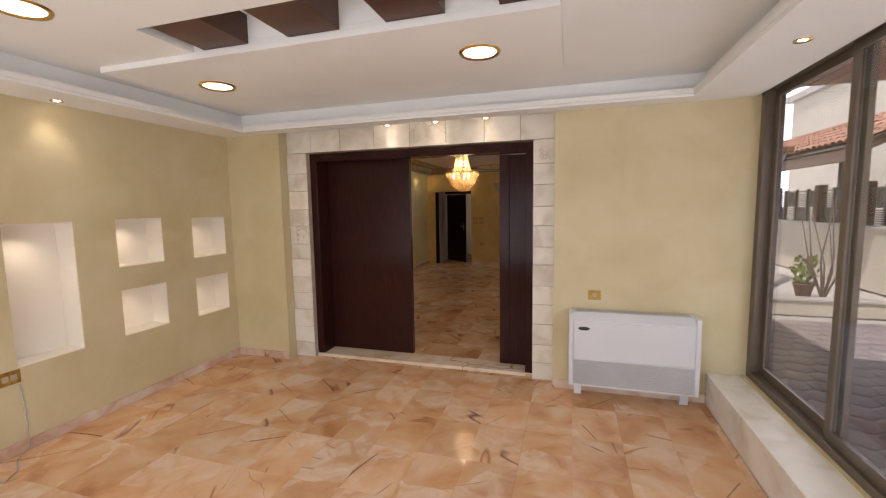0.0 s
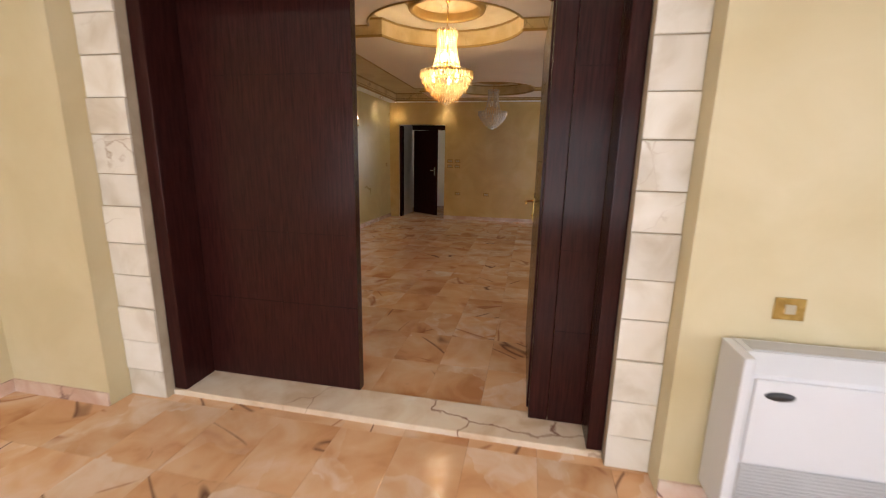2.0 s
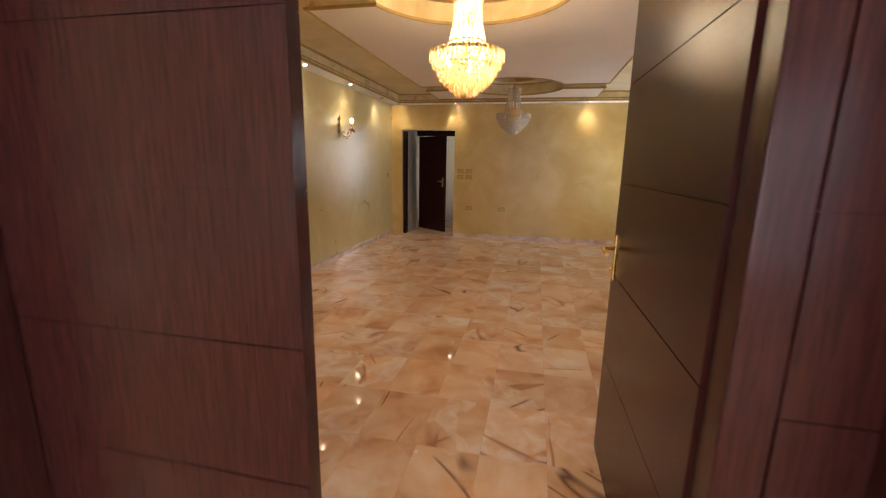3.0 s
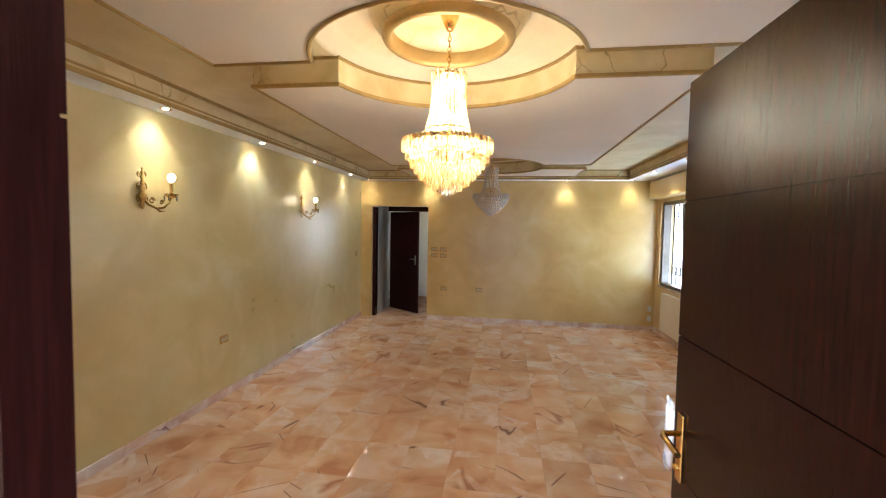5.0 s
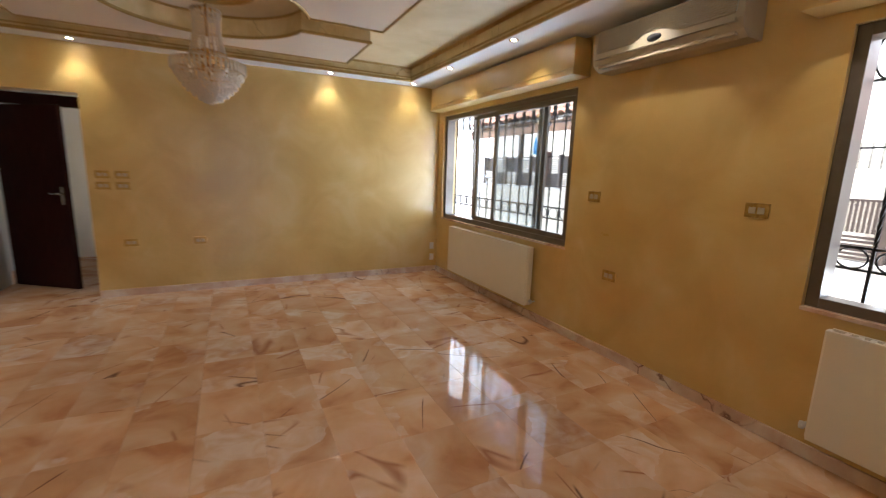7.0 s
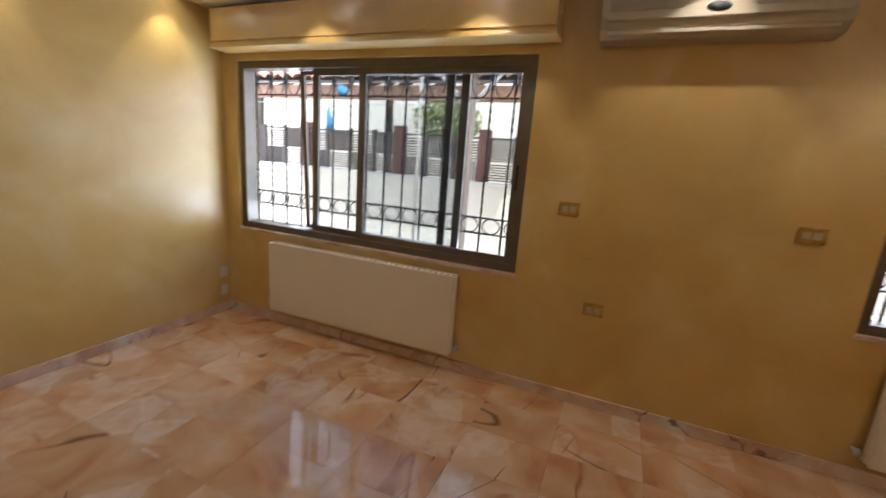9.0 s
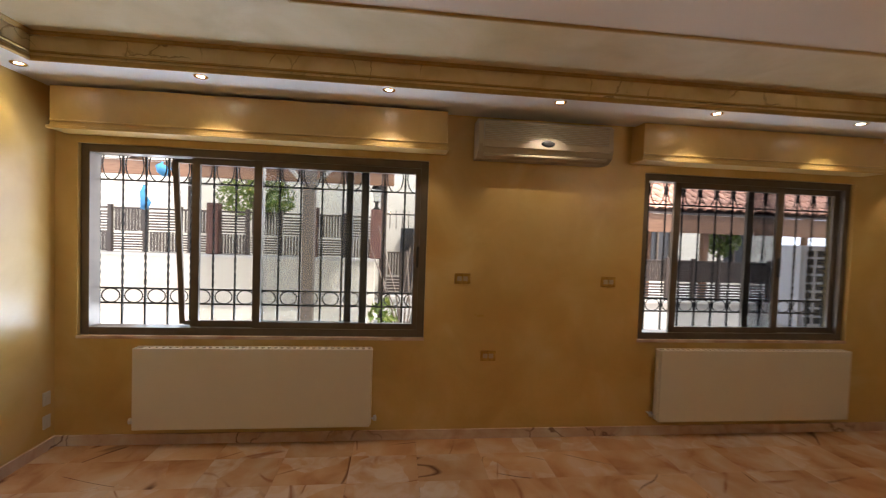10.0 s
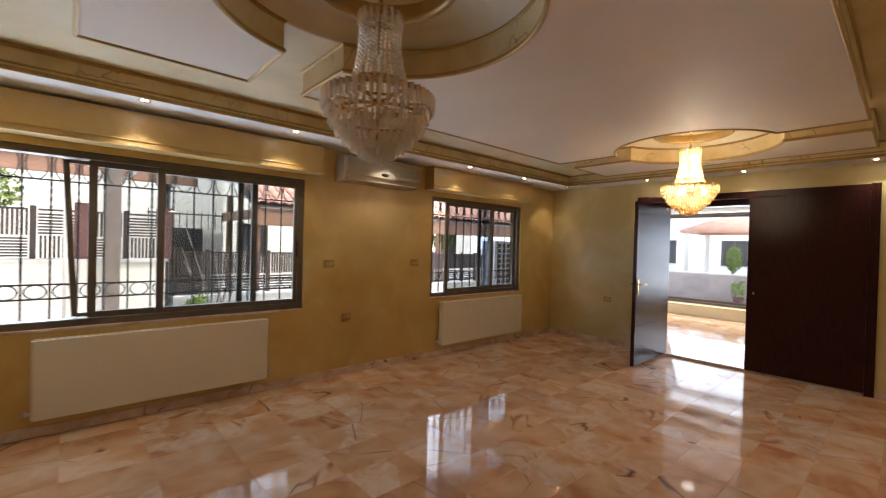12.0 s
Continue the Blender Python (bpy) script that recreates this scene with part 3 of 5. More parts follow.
structure("wall_hall_back", wall_mesh("y", 9.4, 9.5, -2.2, -0.6, 0, 2.95, [(-1.22, -0.601, 0, 2.02)]), M_WHITE, "white painted wall across the hall", "wall")
structure("ceiling_hall", cube(-2.2, -0.6, 7.2, 10.3, 2.45, 2.5), M_WHITE, "white hall ceiling", "ceiling")
door3 = tagged(new("door_3"), "closed dark wooden door in the hall", "door", kind="structure")
part("door_leaf", cube(-1.20, -0.602, 9.36, 9.398, 0.01, 2.0, 0.004), M_WOOD, door3)
bm = bmesh.new()
tube(bm, [(-1.12, 9.36, 1.03), (-1.12, 9.31, 1.03), (-1.0, 9.31, 1.03)], 0.009)
part("door_handle", bm, M_CHROME, door3, "steel lever handle")

# skirtings
for nm, args in (("west", (XL, XL + 0.014, 0.0, YF)), ("east", (XR - 0.014, XR, 0.0, YF)), ("north", (-0.97, XR - 0.014, YF - 0.014, YF)),
                 ("middle_west", (XL + 0.014, -1.12, 0.0, 0.014)), ("middle_east", (1.37, XR - 0.014, 0.0, 0.014)),
                 ("front_west", (AX0, AX0 + 0.014, -4.35, AY1)), ("front_pier", (AX0 + 0.014, -1.25, AY1 - 0.014, AY1)),
                 ("front_wall", (1.455, 2.63, AY1 - 0.014, AY1))):
    structure("baseboard_" + nm, cube(*args, 0, 0.075, 0.003), M_SKIRT, "pink veined marble skirting along the wall", "baseboard")
structure("ledge_east", cube(2.63, AX1 + 0.06, AY0, AY1, 0, 0.25, 0.008), M_SURROUND, "low marble ledge under the glazed side", "ledge")
structure("ledge_south", cube(AX0, 2.63, AY0 - 0.06, -4.36, 0, 0.25, 0.008), M_OLIVE_WALL, "low cream ledge under the glazed end", "ledge")

# ---- ceilings ----
CA, CB, RAD = (0.07, 1.88), (0.18, 5.29), 0.68
TX0, TX1, TY0, TY1 = -1.98, 2.30, 0.38, 6.74    # the raised tray
SX0, SX1, SY0, SY1 = -1.12, 1.40, 0.95, 6.26    # the hung panels
HALF = 0.17


def rect(x0, x1, y0, y1):
    return [(x0, y0), (x1, y0), (x1, y1), (x0, y1)]


structure("ceiling_soffit", sheet(rect(XL, XR, 0.0, YF), SOF, SOF + 0.02, [rect(TX0, TX1, TY0, TY1)]), M_WHITE, "white lowered soffit with recessed spotlights", "ceiling")
structure("ceiling_tray", sheet(rect(TX0 - 0.05, TX1 + 0.05, TY0 - 0.05, TY1 + 0.05), UPP, UPP + 0.02,
                                [arc(*CA, RAD, 0, 360, 63)[:-1], arc(*CB, RAD, 0, 360, 63)[:-1]]), M_TRAY, "pale raised tray ceiling with two round openings", "ceiling")
bm = sheet(rect(TX0 - 0.05, TX1 + 0.05, TY0 - 0.05, TY1 + 0.05), SOF + 0.021, UPP - 0.001, [rect(TX0, TX1, TY0, TY1)])
structure("trim_frieze", bm, M_FRIEZE, "cream marbled frieze round the ceiling tray", "frieze")
bm = bmesh.new()
bead(bm, rect(TX0, TX1, TY0, TY1), SOF - 0.006, 0.02, 0.026)
bead(bm, rect(TX0 + 0.012, TX1 - 0.012, TY0 + 0.012, TY1 - 0.012), UPP - 0.018, 0.018, 0.018)
bead(bm, rect(TX0 + 0.028, TX1 - 0.028, TY0 + 0.028, TY1 - 0.028), UPP - 0.012, 0.012, 0.0115)
bead(bm, rect(TX0 + 0.007, TX1 - 0.007, TY0 + 0.007, TY1 - 0.007), SOF + 0.036, 0.012, 0.012)
structure("trim_frieze_beads", bm, M_GOLD, "gilt mouldings along the frieze", "moulding")

th = math.degrees(math.asin(HALF / RAD))
slab_outlines = [
    [(SX0, SY0), (SX1, SY0), (SX1, CA[1] - HALF)] + arc(*CA, RAD, -th, -180 + th) + [(SX0, CA[1] - HALF)],
    [(SX0, CA[1] + HALF)] + arc(*CA, RAD, 180 - th, th) + [(SX1, CA[1] + HALF), (SX1, CB[1] - HALF)] + arc(*CB, RAD, -th, -180 + th) + [(SX0, CB[1] - HALF)],
    [(SX0, CB[1] + HALF)] + arc(*CB, RAD, 180 - th, th) + [(SX1, CB[1] + HALF), (SX1, SY1), (SX0, SY1)],
]
for o in slab_outlines:
    structure("ceiling_panel", sheet(o, SLAB, UPP - 0.001, side=1), [M_MAUVE, M_FRIEZE], "pale hung ceiling panel with marbled edges", "ceiling")
    structure("trim_panel_bead", bead(bead(bmesh.new(), o, SLAB - 0.010, 0.02, 0.022), o, UPP - 0.017, 0.022, 0.016), M_GOLD, "gilt moulding edging the hung ceiling panel", "moulding")

for c in (CA, CB):
    bm = bmesh.new()
    lathe(bm, [(RAD + 0.02, UPP - 0.005), (RAD - 0.005, UPP - 0.002), (RAD - 0.01, 2.63), (RAD - 0.05, 2.64), (RAD - 0.06, 2.67), (RAD - 0.11, 2.68),
               (RAD - 0.17, 2.72), (RAD - 0.20, 2.745), (0.40, 2.75), (0.385, 2.75)], 72, (*c, 0))
    structure("ceiling_dome", bm, M_DOME, "stepped round ceiling recess above a chandelier", "ceiling")
    bm = bmesh.new()
    lathe(bm, [(0.415, 2.755), (0.405, 2.70), (0.375, 2.645), (0.335, 2.60), (0.30, 2.588)], 64, (*c, 0))
    lathe(bm, [(0.296, 2.63), (0.27, 2.72), (0.0, 2.74)], 64, (*c, 0))
    structure("trim_medallion", bm, M_FRIEZE, "marbled ceiling medallion ring", "medallion")
    bm = bmesh.new()
    lathe(bm, [(0.338, 2.602), (0.338, 2.584), (0.328, 2.568), (0.312, 2.560), (0.296, 2.566), (0.288, 2.582), (0.288, 2.64)], 64, (*c, 0))
    structure("trim_medallion_rim", bm, M_GOLD, "gilt rim of the ceiling medallion", "moulding")

# room A ceiling
structure("ceiling_front_soffit", sheet(rect(AX0, AX1, -4.6, AY1), 2.35, 2.37, [rect(-1.52, 2.42, -4.2, -0.60)]), M_WHITE, "white lowered ceiling border", "ceiling")
bm = sheet(rect(-1.545, 2.445, -4.225, -0.575), 2.372, 2.41, [rect(-1.52, 2.42, -4.2, -0.60)])
structure("trim_front_lip", bm, M_WHITE, "white cove lip of the ceiling border", "moulding")
RX0, RX1, RY0, RY1 = -0.60, 1.60, -2.35, -1.99
structure("ceiling_front", sheet(rect(AX0, 3.05, -4.8, AY1), 2.535, 2.56, [rect(RX0, RX1, RY0, RY1)]), M_WHITE, "white ceiling above the cove", "ceiling")
structure("ceiling_front_recess", cube(RX0 - 0.08, RX1 + 0.1, RY0 - 0.1, RY1 + 0.1, 2.70, 2.74), M_WHITE, "white ceiling above the beams", "ceiling")
structure("trim_front_recess", sheet(rect(RX0 - 0.04, RX1 + 0.04, RY0 - 0.04, RY1 + 0.04), 2.561, 2.699, [rect(RX0, RX1, RY0, RY1)]), M_WHITE, "white sides of the beam recess", "moulding")
structure("trim_front_cove", sheet(rect(-1.68, 2.58, -4.38, -0.44), 2.371, 2.534, [rect(-1.62, 2.52, -4.32, -0.50)]), M_WHITE, "white back of the lighting cove", "moulding")
structure("ceiling_front_panel", cube(-1.38, 1.53, -2.0, -1.07, 2.495, 2.534, 0.003), M_WHITE, "white hung ceiling panel with round lights", "ceiling")
for k in range(4):
    x = -0.52 + 0.59 * k
    tagged(part("ceiling_beam", cube(x, x + 0.32, RY0 + 0.002, RY1 - 0.002, 2.54, 2.699, 0.004), M_BEAM), "dark brown wooden decorative ceiling beam", "beam", "ceiling beams", "structure")

# ---- windows of room B ----


def window(name, y0, y1, z0, z1, sashes, label, glass):
    w = tagged(new(name), label, "window", kind="structure")
    f = 0.055
    bm = bmesh.new()
    box(bm, 2.86, 2.97, y0, y0 + f, z0, z1, 0.003)
    box(bm, 2.86, 2.97, y1 - f, y1, z0, z1, 0.003)
    box(bm, 2.86, 2.97, y0 + f, y1 - f, z0, z0 + f, 0.003)
    box(bm, 2.86, 2.97, y0 + f, y1 - f, z1 - f, z1, 0.003)
    part("window_frame", bm, M_BRONZE, w)
    for k, (a, b) in enumerate(sashes):
        x = 2.875 + 0.034 * k
        s = 0.055
        bm = bmesh.new()
        zz0, zz1 = z0 + f - 0.01, z1 - f + 0.01
        box(bm, x, x + 0.026, a, a + s, zz0, zz1, 0.002)
        box(bm, x, x + 0.026, b - s, b, zz0, zz1, 0.002)
        box(bm, x, x + 0.026, a + s, b - s, zz0, zz0 + s, 0.002)
        box(bm, x, x + 0.026, a + s, b - s, zz1 - s, zz1, 0.002)
        sash = part("sash", bm, M_BRONZE, w)
        g = part("pane", cube(x + 0.010, x + 0.016, a + s, b - s, zz0 + s, zz1 - s), glass, sash)
        g.visible_shadow = False
        if k == 0:
            part("latch", cube(x - 0.014, x, a + 0.012, a + 0.034, 1.30, 1.46, 0.004), M_DARK, sash, "black sash latch")
    part("window_sill", cube(2.824, 2.862, y0 - 0.004, y1 + 0.004, z0 - 0.018, z0 + 0.004, 0.003), M_SKIRT, w, "pale marble inner sill")
    return w


win1 = window("window_1", *W1, [(4.50, 5.72), (4.90, 6.16)], "brown aluminium sliding window pushed partly open", M_GLASS)
window("window_2", *W2, [(1.48, 2.46), (0.92, 1.78)], "brown aluminium sliding window behind an iron grille", M_GREY_GLASS)


# insect screen on the outer track, its end stile leaning
bm = bmesh.new()
box(bm, 2.944, 2.962, 5.02, 5.07, 0.83, 2.04, 0.002)
box(bm, 2.944, 2.962, 5.07, 6.22, 0.83, 0.86, 0.002)
box(bm, 2.944, 2.962, 5.07, 6.30, 2.01, 2.04, 0.002)
lean = box(bmesh.new(), -0.009, 0.009, -0.020, 0.020, 0, 1.2, 0.002)
bmesh.ops.rotate(lean, verts=lean.verts, matrix=Matrix.Rotation(radians(-3.0), 3, "X"))
bmesh.ops.translate(lean, verts=lean.verts, vec=(2.953, 6.23, 0.835))
part("screen_frame", bm, M_BRONZE, win1, "dark insect screen frame")
part("screen_stile", lean, M_BRONZE, win1, "leaning end stile of the insect screen")


def twisted_bar(bm, y, z0, z1, x, r=0.008):
    rings = []
    n = 22
    for k in range(n + 1):
        z = z0 + (z1 - z0) * k / n
        u = min(1, max(0, (z - z0 - 0.30) / max(0.1, (z1 - z0 - 0.45))))
        t = u * math.pi * 7
        rings.append([bm.verts.new((x + r * 1.2 * math.cos(t + q), y + r * 1.2 * math.sin(t + q), z)) for q in (0.785, 2.356, 3.927, 5.498)])
    for a, b in zip(rings, rings[1:]):
        for k in range(4):
            bm.faces.new((a[k], a[(k + 1) % 4], b[(k + 1) % 4], b[k]))


def grille(y0, y1, z0, z1, label):
    g = thing("window_grille", (3.03, (y0 + y1) / 2, z0), label, "window grille", "window grilles")
    n = max(2, round((y1 - y0) / 0.155))
    step = (y1 - y0) / n
    oy, oz = (y0 + y1) / 2, z0
    for z in (0.03, 0.195, 0.305, 1.10):
        part("rail", cube(-0.006, 0.006, y0 - oy, y1 - oy, z - 0.006, z + 0.006), M_IRON, g)
    bm = bmesh.new()
    twisted_bar(bm, 0, 0.0, z1 - z0, 0)
    bar_mesh = mesh_of("bar", bm, M_IRON)
    bm = bmesh.new()
    pts = [(0, 0.062 * math.cos(2 * math.pi * k / 20), 0.052 * math.sin(2 * math.pi * k / 20)) for k in range(21)]
    tube(bm, pts, 0.005, 6)
    ring_mesh = mesh_of("ring", bm, M_IRON)
    bm = bmesh.new()
    tube(bm, [(p[0], p[1], p[2] * 2.15) for p in pts], 0.005, 6)
    oval_mesh = mesh_of("ring", bm, M_IRON)
    for k in range(n + 1):
        b = new("bar", bar_mesh)
        b.parent, b.location = g, (0, y0 + step * k - oy, 0)
    for k in range(n):
        for z, me in ((0.25, ring_mesh), (1.212, oval_mesh)):
            r = new("ring", me)
            r.parent, r.location = g, (0, y0 + step * (k + 0.5) - oy, z)
    return g


grille(4.47, 6.85, 0.775, 2.095, "black wrought-iron window grille with twisted bars and rings")
grille(0.89, 2.74, 0.775, 2.095, "black wrought-iron window grille with twisted bars and rings")


def shutter_box(y0, y1, z0, z1):
    t = thing("shutter_box", (2.745, (y0 + y1) / 2, z0), "golden plastered roller shutter box above the window", "shutter box", "shutter boxes")
    h = (y1 - y0) / 2
    part("casing", cube(-0.085, 0.083, -h, h, 0.02, z1 - z0, 0.004), M_GOLD_WALL, t)
    part("lower_lip", cube(-0.10, 0.083, -h - 0.012, h + 0.012, 0.0, 0.02, 0.004), M_GOLD_WALL, t)
    part("bead", cube(-0.094, -0.083, -h, h, 0.045, 0.057, 0.003), M_GOLD_WALL, t)


shutter_box(4.35, 6.91, 2.15, 2.425)
shutter_box(0.85, 2.88, 2.16, 2.44)


def radiator(y0, y1):
    t = thing("radiator", (2.78, (y0 + y1) / 2, 0.14), "cream enamelled steel panel radiator under the window", "radiator", "radiators")
    h = (y1 - y0) / 2
    part("front_panel", cube(-0.045, -0.03, -h, h, 0.0, 0.57, 0.006), M_RADIATOR, t)
    part("back_panel", cube(0.015, 0.028, -h, h, 0.0, 0.57, 0.004), M_RADIATOR, t)
    for s in (-1, 1):
        part("end_cap", cube(-0.03, 0.015, s * h - 0.008, s * h + 0.008, 0.01, 0.565, 0.003), M_RADIATOR, t)
    n = int(2 * h / 0.045)
    me = mesh_of("grille_bar", cube(-0.030, 0.015, 0, 0.018, 0.555, 0.566), M_RADIATOR)
    for k in range(n):
        o = new("grille_bar", me)
        o.parent, o.location = t, (0, -h + 0.03 + (2 * h - 0.06) * k / n, 0)
    for y in (-h + 0.15, h - 0.15):
        part("wall_bracket", cube(0.028, 0.049, y - 0.02, y + 0.02, 0.05, 0.5), M_CHROME, t)
    for s in (-1, 1):
        bm = bmesh.new()
        tube(bm, [(0.0, s * h, 0.045), (0.0, s * (h + 0.035), 0.045), (0.049, s * (h + 0.035), 0.045)], 0.007)
        lathe(bm, [(0, 0.0), (0.012, 0.0), (0.014, 0.02), (0.011, 0.035), (0, 0.035)], 12, (0, s * (h + 0.035), 0.03))
        part("valve", bm, M_APPLIANCE, t, "small radiator valve with a pipe into the wall")


radiator(4.84, 6.45)
radiator(0.92, 2.60)

# split air conditioner
ac = thing("air_conditioner", (XR, 3.63, 2.12), "cream wall-mounted split air conditioner with a slatted front", "air conditioner")
bm = bmesh.new()
prof = [(-0.005, 0.0), (-0.13, 0.0), (-0.185, 0.035), (-0.20, 0.09), (-0.19, 0.25), (-0.15, 0.275), (-0.005, 0.275)]
for a in (-0.5, 0.5):
    bm.faces.new([bm.verts.new((x, a, z)) for x, z in prof])
v = list(bm.verts)
for k in range(len(prof)):
    j = (k + 1) % len(prof)
    bm.faces.new((v[k], v[j], v[len(prof) + j], v[len(prof) + k]))
part("body", bm, M_AC, ac)
part("intake", cube(-0.198, -0.188, -0.465, 0.465, 0.110, 0.252, 0.002), M_GREY_PLASTIC, ac, "grey intake behind the slats")
for k in range(11):
    z = 0.115 + 0.0125 * k
    part("slat", cube(-0.209, -0.1985, -0.46, 0.46, z, z + 0.007, 0.001), M_AC, ac)
bm = bmesh.new()
arch = [(-0.47, 0.07), (0.47, 0.07), (0.47, 0.088), (0.30, 0.092), (0.16, 0.104), (0.09, 0.130), (0.04, 0.146), (-0.04, 0.146), (-0.09, 0.130), (-0.16, 0.104), (-0.30, 0.092), (-0.47, 0.088)]
for x in (-0.196, -0.216):
    bm.faces.new([bm.verts.new((x, y, z)) for y, z in arch])
bm.verts.ensure_lookup_table()
for k in range(len(arch)):
    j = (k + 1) % len(arch)
    bm.faces.new((bm.verts[k], bm.verts[j], bm.verts[len(arch) + j], bm.verts[len(arch) + k]))
part("front_band", bm, M_AC, ac, "arched cream band under the intake")
part("outlet_flap", cube(-0.185, -0.150, -0.46, 0.46, 0.012, 0.03, 0.004), M_AC, ac)
bm = bmesh.new()
lathe(bm, [(0, 0), (0.05, 0), (0.045, 0.008), (0, 0.008)], 24)
bmesh.ops.rotate(bm, verts=bm.verts, matrix=Matrix.Rotation(radians(-90), 3, "Y"))
bmesh.ops.scale(bm, verts=bm.verts, vec=(1, 1.0, 0.45))
bmesh.ops.translate(bm, verts=bm.verts, vec=(-0.216, 0, 0.108))
part("badge", bm, M_DARK, ac, "dark oval badge")

# ---- recessed spotlights ----
bm = bmesh.new()
lathe(bm, [(0.021, 0.006), (0.021, -0.002), (0.036, -0.006), (0.040, -0.001), (0.040, 0.0)], 20)
ring_me = mesh_of("ring", bm, M_BRASS)
bm = bmesh.new()
lathe(bm, [(0.0, -0.001), (0.0205, -0.001)], 16)
lens_me = mesh_of("lens", bm, M_SPOT)


def spotlight(x, y, z, aim, watts=SPOT_W, colour=WARM, cone=75):
    t = thing("recessed_spotlight", (x, y, z), "small lit recessed spotlight with a brass ring", "spotlight", "ceiling spotlights")
    for nm, me in (("ring", ring_me), ("lens", lens_me)):
        o = new(nm, me)
        o.parent = t
    lamp("SPOT", look((x, y, z - 0.012), aim), watts, colour, 0.016, cone, 0.45)


for k in range(6):
    y = 0.30 + 1.115 * k
    spotlight(2.38, y, SOF, (2.72, y, 1.6))
for k, y in enumerate((1.25, 2.46, 3.68, 4.88, 6.12)):
    spotlight(-2.07, y, SOF, (-2.22, y, 1.5), SPOT_W * 1.2, (1.0, 0.96, 0.89), 95)
for x in (-2.02, -0.95, 1.36, 2.38):
    spotlight(x, 6.86, SOF, (x, 7.02, 1.5), SPOT_W, (1.0, 0.93, 0.80))
for x in (-1.08, 0.03, 1.16):
    spotlight(x, 0.22, SOF, (x, -0.03, 1.6))
for x in (-0.06, 0.41, 0.87):
    spotlight(x, -0.40, 2.35, (x, -0.26, 1.2), 1.6)
spotlight(-1.78, -2.02, 2.35, (-1.92, -2.02, 1.4), 3.0)
spotlight(2.63, -1.6, 2.35, (2.65, -1.6, 0.5), 3.0)


def downlight(x, y, z):
    t = thing("round_downlight", (x, y, z), "round lit downlight with a gilt rim", "downlight", "round downlights")
    part("rim", lathe(bmesh.new(), [(0.098, 0.001), (0.098, -0.006), (0.118, -0.012), (0.124, 0.0)], 32), M_BRASS, t)
    part("diffuser", lathe(bmesh.new(), [(0.0, -0.005), (0.098, -0.004)], 32), M_DOWN, t)
    lamp("SPOT", look((x, y, z - 0.02), (x, y, 0)), DOWN_W, (1.0, 0.92, 0.8), 0.09, 140, 0.8)


for x, y, z in ((-0.90, -1.52, 2.495), (1.06, -1.55, 2.495), (-0.86, -2.70, 2.535)):
    downlight(x, y, z)

# ---- chandeliers ----


def crystal_mesh(profile, n, mat):
    return mesh_of("crystal", lathe(bmesh.new(), profile, n), mat)


DROP_SHAPE = [(0.0, 0.0), (0.009, -0.02), (0.011, -0.045), (0.007, -0.075), (0.0, -0.085)]
PRISM_SHAPE = [(0.0, 0.0), (0.0115, -0.004), (0.0115, -0.07), (0.0, -0.085)]
DROP, PRISM = crystal_mesh(DROP_SHAPE, 5, M_CRYSTAL), crystal_mesh(PRISM_SHAPE, 6, M_CRYSTAL)
DROP_UNLIT, PRISM_UNLIT = crystal_mesh(DROP_SHAPE, 5, M_CRYSTAL_UNLIT), crystal_mesh(PRISM_SHAPE, 6, M_CRYSTAL_UNLIT)


